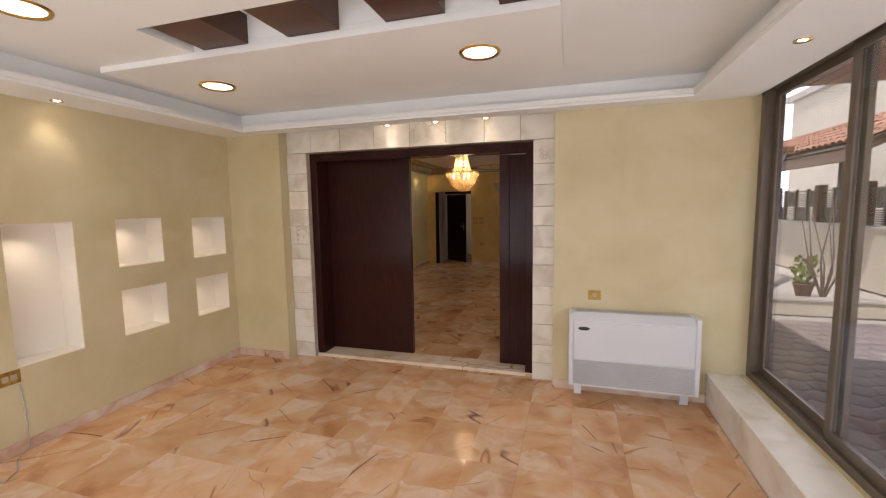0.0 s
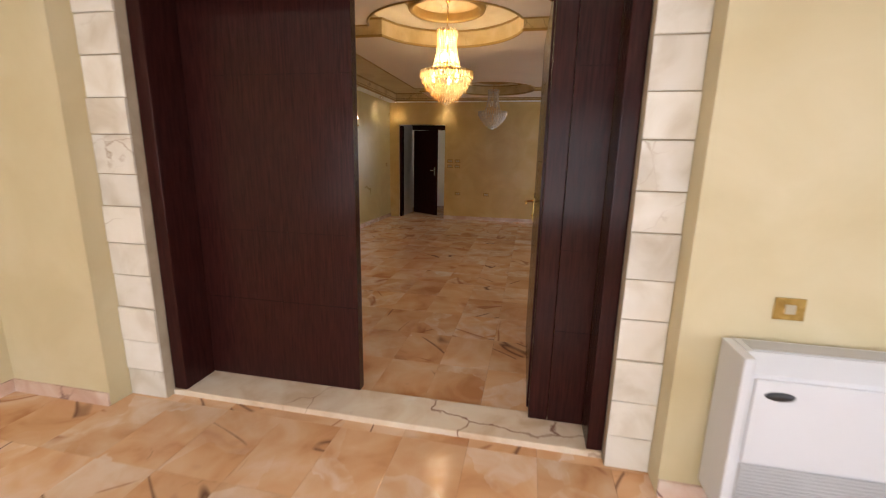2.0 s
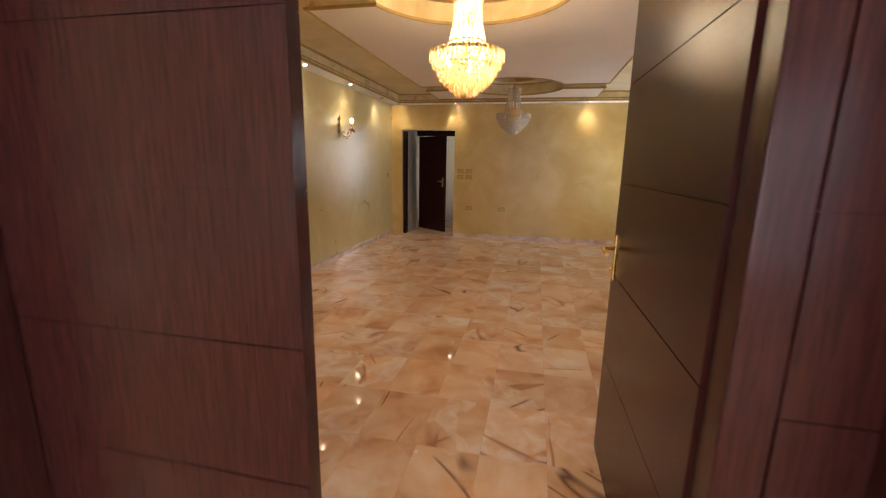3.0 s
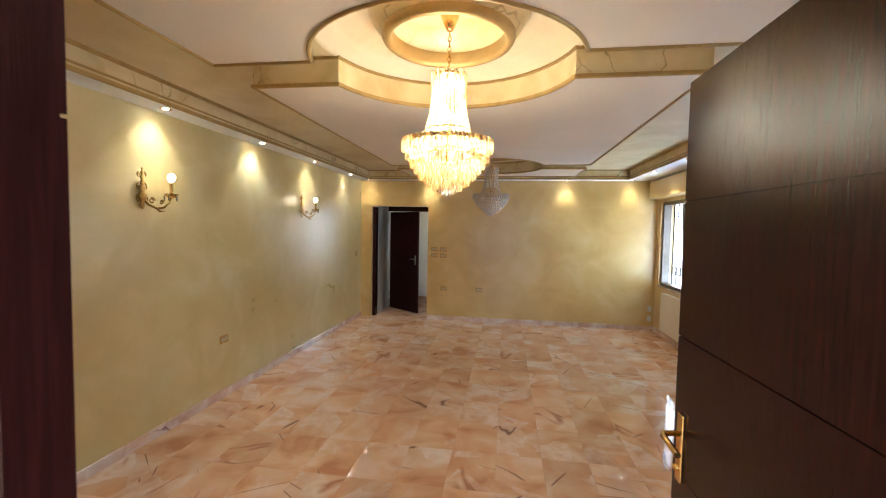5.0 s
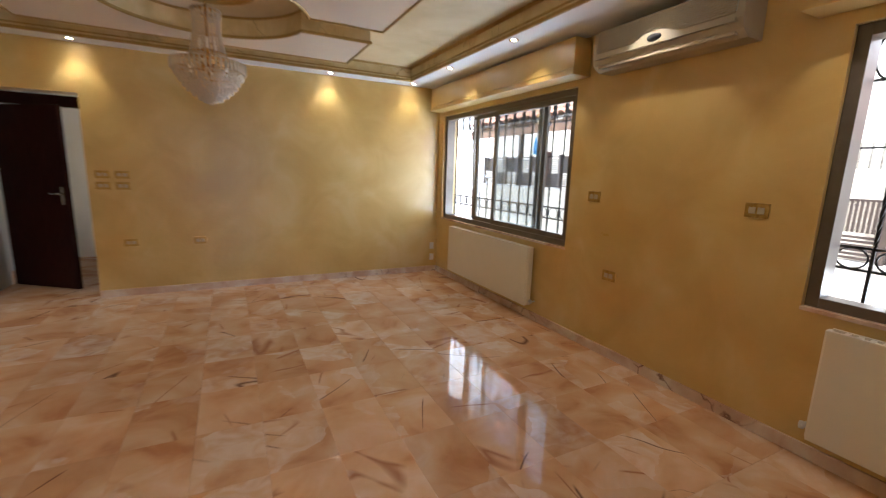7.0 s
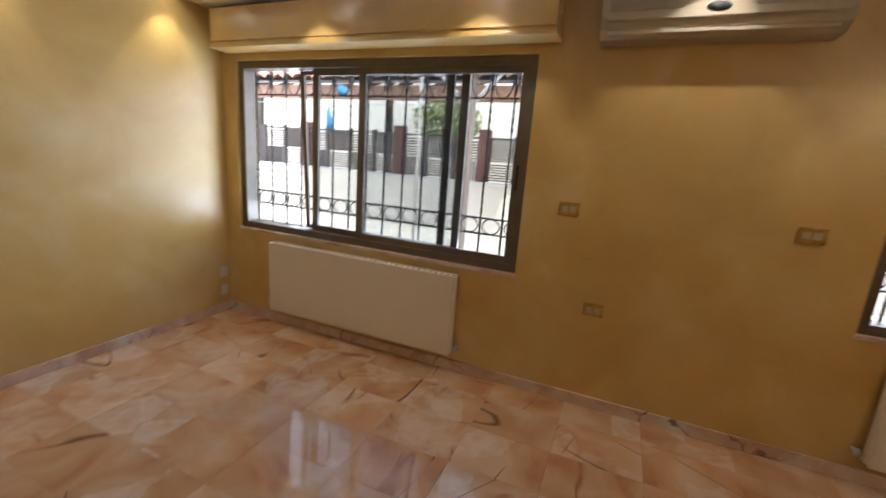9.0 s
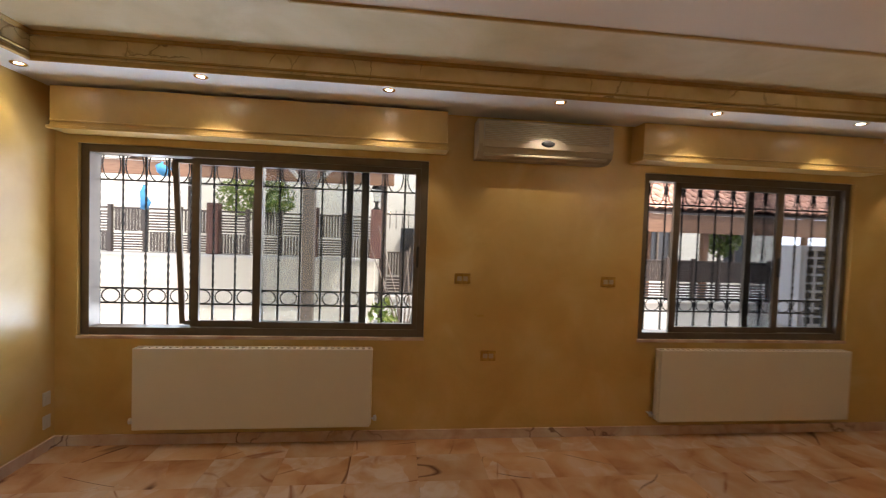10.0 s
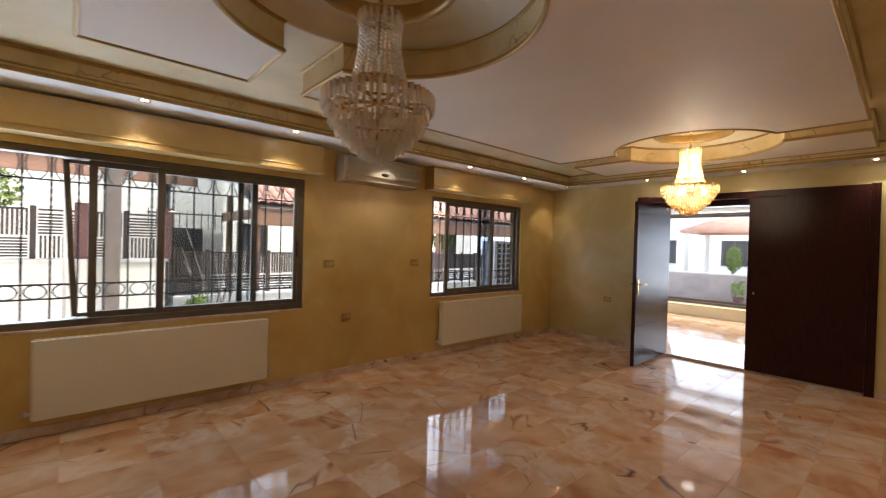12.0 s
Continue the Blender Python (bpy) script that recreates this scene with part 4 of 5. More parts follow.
def chandelier(x, y, lit):
    label = "lit crystal basket chandelier with gilt rings" if lit else "unlit crystal basket chandelier with gilt rings"
    drop, prism, glass = (DROP, PRISM, M_CRYSTAL) if lit else (DROP_UNLIT, PRISM_UNLIT, M_CRYSTAL_UNLIT)
    t = thing("chandelier", (x, y, 1.80), label, "chandelier", "chandeliers")
    bm = bmesh.new()
    lathe(bm, [(0.0, 0.938), (0.05, 0.935), (0.055, 0.92), (0.03, 0.87), (0.018, 0.85), (0.0, 0.85)], 24)
    part("canopy", bm, M_BRASS, t)
    bm = bmesh.new()
    for k in range(8):
        z = 0.85 - 0.026 * k
        pts = [(0.010 * math.cos(a) * (k % 2), 0.010 * math.cos(a) * (1 - k % 2), z - 0.016 + 0.017 * math.sin(a)) for a in np.linspace(0, 2 * math.pi, 11)]
        tube(bm, pts, 0.003, 5)
    part("chain", bm, M_BRASS, t)
    for nm, r, z, h in (("crown_ring", 0.095, 0.72, 0.014), ("middle_ring", 0.13, 0.40, 0.012), ("main_ring", 0.255, 0.33, 0.022), ("lower_ring", 0.225, 0.235, 0.010)):
        part(nm, lathe(bmesh.new(), [(r - 0.006, z), (r + 0.004, z), (r + 0.006, z - h), (r - 0.006, z - h), (r - 0.006, z)], 48), M_BRASS, t)
    part("stem", tube(bmesh.new(), [(0, 0, 0.76), (0, 0, 0.12)], 0.012, 10), M_BRASS, t)
    for k in range(6):
        a = math.pi * k / 3
        part("arm", tube(bmesh.new(), [(0, 0, 0.30), (0.25 * math.cos(a), 0.25 * math.sin(a), 0.32)], 0.006, 6), M_BRASS, t)
        part("spoke", tube(bmesh.new(), [(0, 0, 0.71), (0.09 * math.cos(a), 0.09 * math.sin(a), 0.71)], 0.004, 6), M_BRASS, t)
    bulb_mat = M_BULB if lit else M_BULB_OFF
    for k in range(6):
        a = math.pi * (k + 0.5) / 3
        rr, z = (0.14, 0.25) if k % 2 else (0.06, 0.46)
        part("bulb", lathe(bmesh.new(), [(0, 0.06), (0.012, 0.045), (0.019, 0.02), (0.012, -0.005), (0.01, -0.03), (0, -0.03)], 12, (rr * math.cos(a), rr * math.sin(a), z)), bulb_mat, t)

    def row(n, r, z, me, scale=1.0, tilt=0.0, off=0.0):
        for k in range(n):
            a = 2 * math.pi * (k + off) / n
            d = new("crystal", me)
            d.parent = t
            d.matrix_local = Matrix.Translation((r * math.cos(a), r * math.sin(a), z)) @ Matrix.Rotation(a, 4, "Z") @ Matrix.Rotation(tilt, 4, "Y") @ Matrix.Scale(scale, 4)

    row(18, 0.098, 0.735, prism, 0.95)
    row(46, 0.262, 0.335, prism, 1.05)
    row(46, 0.240, 0.272, drop, 0.68)
    for k, (n, r, z) in enumerate(((46, 0.220, 0.215), (42, 0.196, 0.177), (36, 0.165, 0.141), (30, 0.128, 0.108), (20, 0.086, 0.078), (9, 0.038, 0.056))):
        row(n, r, z, drop, 0.62, 0, 0.5 * (k % 2))
    # the small drops hung between the rows of the basket
    rnd2 = random.Random(4)
    bm = bmesh.new()
    for k in range(1150):
        u, a = rnd2.random() ** 0.7, rnd2.uniform(0, 6.283)
        r, z = 0.245 * u + 0.006, 0.045 + 0.215 * u ** 1.4 + rnd2.uniform(-0.012, 0.012)
        s = rnd2.uniform(0.45, 0.7)
        top, mid, low = Vector((r * math.cos(a), r * math.sin(a), z)), [], None
        low = bm.verts.new(top - Vector((0, 0, 0.075 * s)))
        tip = bm.verts.new(top)
        for q in range(5):
            mid.append(bm.verts.new(top + Vector((0.011 * s * math.cos(q * 1.2566), 0.011 * s * math.sin(q * 1.2566), -0.042 * s))))
        for q in range(5):
            bm.faces.new((tip, mid[q], mid[(q + 1) % 5]))
            bm.faces.new((low, mid[(q + 1) % 5], mid[q]))
    tagged(part("crystal_fill", bm, glass, t), "small crystal drops filling the basket", kind="stuff")
    # strings of beads that flare from the crown to the main ring
    bm = bmesh.new()
    for k in range(26):
        a = 2 * math.pi * k / 26
        for j in range(17):
            u = j / 16
            r, z = 0.092 + 0.055 * u ** 2.2, 0.68 - 0.33 * u
            m = pose(r * math.cos(a), r * math.sin(a), z, 0, 0, math.degrees(a)) @ Matrix.Diagonal((0.009, 0.009, 0.0105, 1))
            bmesh.ops.create_icosphere(bm, subdivisions=1, radius=1.0, matrix=m)
    tagged(part("bead_veil", bm, glass, t), "strings of crystal beads flaring from the crown", kind="stuff")
    for ob in t.children:
        if ob.name.split(".")[0] not in ("canopy", "chain"):
            ob.matrix_basis = Matrix.Diagonal((1, 1, 0.86, 1)) @ ob.matrix_basis
    if lit:
        lamp("POINT", Matrix.Translation((x, y, 1.80 + 0.30)), CHANDELIER_W, (1.0, 0.86, 0.62), 0.17)
        lamp("POINT", Matrix.Translation((x, y, 1.80 + 0.58)), CHANDELIER_W * 0.22, (1.0, 0.84, 0.60), 0.05)
    t.scale = (0.88, 0.88, 1.0)
    return t


chandelier(0.07, 1.92, True)
chandelier(0.18, 5.30, False)

# ---- wall sconces ----


M_GILT = material("aged_gilt_bronze", [(0.34, 0.20, 0.05), (0.55, 0.36, 0.11)], 25, 0.32, metal=0.9, bump=0.3, bump_scale=40)


def sconce(y):
    t = thing("wall_sconce", (XL, y, 1.72), "gilt baroque wall sconce with one lit candle bulb", "wall sconce", "wall sconces")
    bm = bmesh.new()
    lathe(bm, [(0, 0.0), (0.007, 0.006), (0.016, 0.03), (0.008, 0.05), (0.026, 0.075), (0.030, 0.10), (0.014, 0.125), (0.022, 0.15), (0.012, 0.172), (0.018, 0.19), (0.010, 0.21),
               (0.016, 0.228), (0.008, 0.245), (0.013, 0.262), (0.005, 0.275), (0.009, 0.29), (0, 0.30)], 14)
    bmesh.ops.scale(bm, verts=bm.verts, vec=(0.8, 1.15, 1))
    bmesh.ops.translate(bm, verts=bm.verts, vec=(0.026, 0, 0))
    for s in (-1, 1):
        for zc, r0 in ((0.245, 0.020), (0.16, 0.024), (0.075, 0.028)):
            tube(bm, [(0.022, s * (0.012 + r0 * (1 - k / 20) * math.sin(k * 0.5) * 0.8 + r0 * 0.6), zc + r0 * (1 - k / 20) * math.cos(k * 0.5)) for k in range(15)], 0.0042, 6)
    part("backplate", bm, M_GILT, t)
    bm = bmesh.new()
    tube(bm, [(0.02, 0, 0.085), (0.045, 0.03, 0.035), (0.075, 0.065, 0.012), (0.11, 0.095, 0.018), (0.14, 0.116, 0.055), (0.15, 0.12, 0.09)], [0.010, 0.009, 0.008, 0.008, 0.007, 0.007])
    for cx, cz, r0 in ((0.058, 0.065, 0.024), (0.105, 0.055, 0.018)):
        tube(bm, [(cx + r0 * (1 - k / 22) * math.cos(k * 0.55), 0.045 + 0.75 * (cx - 0.055), cz + r0 * (1 - k / 22) * math.sin(k * 0.55)) for k in range(16)], 0.0045, 6)
    tube(bm, [(0.075, 0.065, 0.012), (0.10, 0.07, -0.012), (0.125, 0.095, -0.008)], [0.006, 0.008, 0.002])
    part("arm", bm, M_GILT, t)
    part("drip_pan", lathe(bmesh.new(), [(0, 0.082), (0.014, 0.085), (0.034, 0.100), (0.046, 0.118), (0.032, 0.108), (0.012, 0.112), (0, 0.112)], 18, (0.15, 0.12, 0)), M_BRASS, t)
    part("candle_sleeve", lathe(bmesh.new(), [(0.0, 0.11), (0.014, 0.11), (0.012, 0.125), (0.012, 0.195), (0.014, 0.20), (0, 0.20)], 14, (0.15, 0.12, 0)), M_BRASS, t)
    part("bulb", lathe(bmesh.new(), [(0, 0.20), (0.010, 0.204), (0.024, 0.225), (0.026, 0.24), (0.020, 0.256), (0, 0.266)], 16, (0.15, 0.12, 0)), M_BULB, t)
    for k in range(5):
        a = 2 * math.pi * k / 5
        d = new("crystal", DROP)
        d.parent, d.location, d.scale = t, (0.15 + 0.042 * math.cos(a), 0.12 + 0.042 * math.sin(a), 0.112), (0.55, 0.55, 0.55)
    lamp("POINT", Matrix.Translation((XL + 0.15, y + 0.12, 1.72 + 0.24)), SCONCE_W, WARM, 0.026)


sconce(2.36)
sconce(4.72)

# ---- switches and sockets ----


M_ROCKER = material("ivory_rocker_plastic", [(0.42, 0.35, 0.23), (0.47, 0.40, 0.27)], 4, 0.35)


def wall_plate(at, facing, w, h, label, kind="switch", metal=True):
    t = thing("wall_" + kind, at, label, kind, "wall plates")
    t.rotation_euler = (0, 0, radians(facing))
    part("plate", cube(-w / 2, w / 2, -0.008, 0, -h / 2, h / 2, 0.003), M_GILT if metal else M_APPLIANCE, t)
    n = 2 if w > 0.1 else 1
    for k in range(n):
        c = (k - (n - 1) / 2) * 0.045
        part("rocker" if kind == "switch" else "outlet", cube(c - 0.017, c + 0.017, -0.012, -0.006, -h / 4.6, h / 4.6, 0.002), M_ROCKER if metal else M_APPLIANCE, t)


GILT = "gilt-framed wall plate on the plaster wall"
for y, z in ((4.18, 1.23), (3.02, 1.23), (3.96, 0.64)):
    wall_plate((XR, y, z), -90, 0.12, 0.08, GILT, "switch" if z > 1 else "socket")
wall_plate((1.80, 0.0, 0.69), 180, 0.12, 0.08, GILT, "socket")
wall_plate((-1.35, 0.0, 1.18), 180, 0.12, 0.08, GILT, "switch")
for x in (-0.85, -0.69):
    for z in (1.25, 1.14):
        wall_plate((x, YF, z), 0, 0.12, 0.075, GILT)
for x in (-0.67, -0.05):
    wall_plate((x, YF, 0.56), 0, 0.12, 0.075, GILT, "socket")
wall_plate((XL, 3.25, 0.55), 90, 0.12, 0.075, GILT, "socket")
wall_plate((XL, 6.75, 1.15), 90, 0.08, 0.075, GILT)
wall_plate((1.79, AY1, 0.835), 0, 0.095, 0.08, GILT)
wall_plate((AX0, -2.39, 0.52), 90, 0.12, 0.09, GILT, "socket")
for z in (0.36, 0.20):
    wall_plate((2.76, YF, z), 0, 0.06, 0.09, "small white cable outlet in the wall corner", "socket", False)

# loose cable coming out of the wall
bm = bmesh.new()
tube(bm, [(-1.892, -2.34, 0.46), (-1.885, -2.33, 0.2), (-1.87, -2.34, 0.03), (-1.80, -2.45, 0.008), (-1.66, -2.52, 0.007), (-1.60, -2.62, 0.007), (-1.68, -2.72, 0.007), (-1.85, -2.66, 0.007)], 0.004, 6)
tagged(part("loose_cable", bm, M_CABLE), "loose pale cable trailing from the wall socket", "cable")

# ---- floor fan coil unit ----
fcu = thing("fan_coil_unit", (2.065, AY1 - 0.016, 0.115), "white floor-standing fan coil unit with a grey grille", "fan coil unit")
bm = bmesh.new()
prof = [(0.0, 0.0), (-0.17, 0.0), (-0.17, 0.63), (-0.11, 0.69), (0.0, 0.69)]
for a in (-0.44, 0.44):
    bm.faces.new([bm.verts.new((a, y, z)) for y, z in prof])
v = list(bm.verts)
for k in range(5):
    j = (k + 1) % 5
    bm.faces.new((v[k], v[j], v[5 + j], v[5 + k]))
part("casing", bm, M_APPLIANCE, fcu)
for s in (-1, 1):
    part("side_cover", cube(s * 0.458 - 0.018, s * 0.458 + 0.018, -0.176, 0.0, 0.0, 0.69, 0.008), M_APPLIANCE, fcu)
part("front_panel", cube(-0.435, 0.435, -0.182, -0.17, 0.265, 0.615, 0.004), M_APPLIANCE, fcu)
grl = part("lower_grille", cube(-0.435, 0.435, -0.178, -0.17, 0.02, 0.25, 0.002), M_GREY_PLASTIC, fcu)
for k in range(14):
    z = 0.032 + 0.0155 * k
    part("slat", cube(-0.43, 0.43, -0.182, -0.177, z, z + 0.007), M_GREY_PLASTIC, grl)
part("top_vent", cube(-0.42, 0.42, -0.10, -0.02, 0.69, 0.695, 0.002), M_GREY_PLASTIC, fcu)
bm = bmesh.new()
lathe(bm, [(0, 0), (0.045, 0), (0.04, 0.006), (0, 0.006)], 24)
bmesh.ops.rotate(bm, verts=bm.verts, matrix=Matrix.Rotation(radians(90), 3, "X"))
bmesh.ops.scale(bm, verts=bm.verts, vec=(1, 1, 0.4))
bmesh.ops.translate(bm, verts=bm.verts, vec=(-0.36, -0.182, 0.555))
part("badge", bm, M_DARK, fcu, "dark oval badge")
for s in (-1, 1):
    part("foot", cube(s * 0.40 - 0.03, s * 0.40 + 0.03, -0.07, -0.01, -0.132, 0.0), M_APPLIANCE, fcu)

fcu.scale = (1.0, 1.0, 0.87)

# ---- glazing of room A ----


def glazing(name, along, fixed_at, u0, u1, z0, z1, cuts, label):
    w = tagged(new(name), label, "window", kind="structure")

    def b(bm, a0, a1, d0, d1, c0, c1):
        if along == "y":
            return box(bm, fixed_at + d0, fixed_at + d1, a0, a1, c0, c1, 0.003)
        return box(bm, a0, a1, fixed_at + d0, fixed_at + d1, c0, c1, 0.003)

    bm = bmesh.new()
    b(bm, u0, u0 + 0.07, 0, 0.12, z0, z1)
    b(bm, u1 - 0.07, u1, 0, 0.12, z0, z1)
    b(bm, u0 + 0.07, u1 - 0.07, 0, 0.12, z0, z0 + 0.06)
    b(bm, u0 + 0.07, u1 - 0.07, 0, 0.12, z1 - 0.05, z1)
    part("window_frame", bm, M_BRONZE, w)
    edges = [u0 + 0.07, *cuts, u1 - 0.07]
    for k, (p, q) in enumerate(zip(edges, edges[1:])):
        d = 0.02 + 0.04 * (k % 2)
        bm = bmesh.new()
        lo, hi = p - (0.035 if k else 0), q + (0.035 if k < len(edges) - 2 else 0)
        b(bm, lo, lo + 0.052, d, d + 0.03, z0 + 0.06, z1 - 0.05)
        b(bm, hi - 0.052, hi, d, d + 0.03, z0 + 0.06, z1 - 0.05)
        b(bm, lo + 0.052, hi - 0.052, d, d + 0.03, z0 + 0.06, z0 + 0.12)
        b(bm, lo + 0.052, hi - 0.052, d, d + 0.03, z1 - 0.10, z1 - 0.05)
        s = part("sash", bm, M_BRONZE, w)
        bm = bmesh.new()
        b(bm, lo + 0.052, hi - 0.052, d + 0.012, d + 0.018, z0 + 0.12, z1 - 0.10)
        g = part("pane", bm, M_TINT if along == "y" else M_GLASS, s)
        g.visible_shadow = False


glazing("window_3", "y", 2.90, -4.5, -0.425, 0.25, 2.42, (-3.5, -2.47, -1.45), "tall brown aluminium sliding glazing with tinted panes")
glazing("window_4", "x", -4.74, -1.8, 2.8, 0.25, 2.36, (-0.75, 0.45), "wide brown aluminium glazing at the room's end")

# ---- outdoors ----
GZ = -0.12
structure("ground", cube(-900, 900, -900, 900, -0.6, GZ - 0.04), M_GROUND, "pale paved ground reaching into the distance", "ground")


def garden_wall(at, length, height, turn, fence_h, label, posts, rows, bars):
    """A rendered low wall with terracotta posts and a slatted metal fence on top."""
    t = thing("garden_wall", at, label, "garden wall", "garden walls")
    t.rotation_euler = (0, 0, radians(turn))
    part("wall", cube(0, length, -0.1, 0.1, 0, height, 0.01), M_RENDER if posts else M_CONCRETE, t)
    part("coping", cube(-0.02, length + 0.02, -0.14, 0.14, height, height + 0.05, 0.01), M_CONCRETE, t)
    n = max(1, round(length / 0.54))
    pitch = length / n
    for k in range(n + 1):
        x = k * pitch
        big = posts and k in (0, 2, 5, 9)
        w, m = (0.09, M_TERRACOTTA) if big else (0.035, M_SLAT)
        part("post", cube(x - w, x + w, -w, w, height + 0.05, height + fence_h + (0.12 if big else 0.04), 0.01), m, t)
    for k in range(n):
        x0, x1 = k * pitch + 0.05, (k + 1) * pitch - 0.05
        p = part("fence_panel", cube(x0, x1, -0.02, 0.02, height + fence_h - 0.03, height + fence_h), M_SLAT, t)
        mid = height + fence_h * 0.5
        z0, z1 = (height + 0.08, mid - 0.02) if (k % 2 or not posts) else (mid + 0.02, height + fence_h - 0.05)
        for j in range(rows):
            z = z0 + (z1 - z0) * j / rows
            part("slat", cube(x0, x1, -0.012, 0.012, z, z + 0.6 * (z1 - z0) / rows), M_SLAT, p)
        z0, z1 = (mid, height + fence_h - 0.03) if (k % 2 or not posts) else (height + 0.06, mid)
        for j in range(bars):
            x = x0 + (x1 - x0) * j / bars
            part("slat", cube(x, x + (0.6 if posts else 0.66) * (x1 - x0) / bars, -0.012, 0.012, z0, z1), M_SLAT, p)
    return t


garden_wall((7.1, 5.05, GZ), 7.5, 1.17, 90, 0.78, "beige rendered garden wall with terracotta posts and slatted fence", True, 7, 9)
garden_wall((7.3, -6.0, GZ), 10.9, 0.5, 90, 0.84, "low rendered garden wall with a dark slatted fence", False, 6, 9)
gate = thing("metal_gate", (9.6, 4.28, GZ), "dark grey sheet metal gate with an iron railing on top", "gate")
part("gate_panel", cube(-0.02, 0.02, -0.32, 0.32, 0.05, 1.8, 0.006), M_DARK, gate)
part("rail", cube(-0.012, 0.012, -0.75, 0.75, 2.10, 2.13), M_IRON, gate)
for k in range(11):
    part("bar", tube(bmesh.new(), [(0, -0.72 + 0.144 * k, 1.78), (0, -0.72 + 0.144 * k, 2.2)], 0.01, 6), M_IRON, gate)
hedge = thing("boundary_wall", (-3.0, -9.6, GZ), "low grey boundary wall beyond the glazing", "garden wall")
part("wall", cube(0, 11, -0.1, 0.1, 0, 0.85, 0.01), M_PAVING, hedge)
part("coping", cube(-0.02, 11.02, -0.14, 0.14, 0.85, 0.9, 0.01), M_CONCRETE, hedge)


def tiled_roof(t, x0, x1, y0, y1, z_low, z_high):
    """Rows of half-round clay tiles on a slope that rises along x."""
    n, m = round((y1 - y0) / 0.21), max(3, round((x1 - x0) / 0.29))
    slope = math.atan2(z_high - z_low, x1 - x0)
    run = (x1 - x0) / m / math.cos(slope)
    bm = bmesh.new()
    for side in (0, 1):
        for i in range(9):
            a = math.pi * i / 8
            bm.verts.new((side * run * 1.12, 0.100 * math.cos(a), 0.065 * math.sin(a) + 0.02 * (1 - side)))
    bm.verts.ensure_lookup_table()
    for i in range(8):
        bm.faces.new((bm.verts[i], bm.verts[i + 1], bm.verts[10 + i], bm.verts[9 + i])).smooth = True
    me = mesh_of("roof_tile", bm, M_TILE)
    roof = part("roof_deck", sheet(rect(x0, x1, y0, y1), z_low - 0.06, z_low - 0.02), M_SLAT, t)
    for v in roof.data.vertices:
        v.co.z += (v.co.x - x0) * math.tan(slope)
    for i in range(m):
        for j in range(n):
            o = new("roof_tile", me)
            o.parent = roof
            o.matrix_local = Matrix.Translation((x0 + (x1 - x0) * i / m, y0 + 0.105 + 0.21 * j, z_low + (z_high - z_low) * i / m)) @ Matrix.Rotation(-slope, 4, "Y")


pergola = thing("pergola", (0, 0, GZ), "open pergola with clay roof tiles and wooden posts", "pergola")
tiled_roof(pergola, 7.42, 9.8, -6.2, 3.55, 2.30, 3.55)
part("fascia", cube(7.46, 7.53, -6.2, 3.55, 1.88, 2.24, 0.006), M_FASCIA, pergola, "brown fascia board")
part("gable_beam", cube(7.53, 9.8, 3.44, 3.52, 2.0, 2.2, 0.006), M_FASCIA, pergola)
for y in (-5.9, -1.55, 3.4):
    part("post", cube(7.56, 7.68, y - 0.06, y + 0.06, 0, 2.15, 0.008), M_FASCIA, pergola)
    part("post", cube(9.5, 9.62, y - 0.06, y + 0.06, 0, 2.6, 0.008), M_FASCIA, pergola)

canopy = thing("tiled_canopy", (0, 0, GZ), "tiled canopy over the yard with a dark brown beam", "canopy")
tiled_roof(canopy, 6.2, 7.9, 4.75, 12.0, 2.70, 3.5)
part("fascia", cube(6.24, 6.32, 4.75, 12.0, 2.40, 2.62, 0.006), M_FASCIA, canopy, "dark brown eaves beam")
for k in range(12):
    y = 4.9 + 0.62 * k
    b = part("rafter", cube(0, 1.75, -0.035, 0.035, -0.09, 0.0, 0.004), M_FASCIA, canopy)
    b.matrix_local = pose(6.32, y, 2.62, 0, -25.2, 0)
for y in (4.95, 8.4, 11.8):
    part("post", cube(7.75, 7.87, y - 0.06, y + 0.06, 0, 3.2, 0.008), M_SLAT, canopy)

cond = thing("condenser_unit", (4.75, -0.86, GZ), "white outdoor condenser unit with a square grid", "condenser")
part("casing", cube(-0.17, 0.2, -0.34, 0.34, 0.62, 1.70, 0.015), M_APPLIANCE, cond)
part("coil", cube(-0.178, -0.17, -0.29, 0.29, 0.67, 1.65), M_DARK, cond, "dark coil behind the grid")
for k in range(5):
    part("grid_bar", cube(-0.195, -0.178, -0.305 + 0.145 * k, -0.275 + 0.145 * k, 0.655, 1.665, 0.003), M_APPLIANCE, cond)
for k in range(10):
    part("grid_bar", cube(-0.192, -0.179, -0.30, 0.30, 0.655 + 0.109 * k, 0.685 + 0.109 * k, 0.003), M_APPLIANCE, cond)
for y in (-0.24, 0.24):
    part("stand_leg", cube(-0.18, 0.18, y - 0.03, y + 0.03, 0, 0.62), M_CONCRETE, cond)

porch = thing("porch_roof", (0, 0, 2.46), "porch soffit of orange varnished pine boards", "porch roof")
for k in range(17):
    part("board", cube(3.10 + 0.10 * k, 3.192 + 0.10 * k, -6.5, -0.1, 0, 0.02, 0.003), M_PINE, porch)
part("roof_board", cube(3.06, 4.85, -6.5, -0.1, 0.024, 0.2), M_CONCRETE, porch)
for y in (-6.3,):
    part("post", cube(4.62, 4.78, y - 0.08, y + 0.08, GZ - 2.46, 0.0, 0.01), M_RENDER, porch)

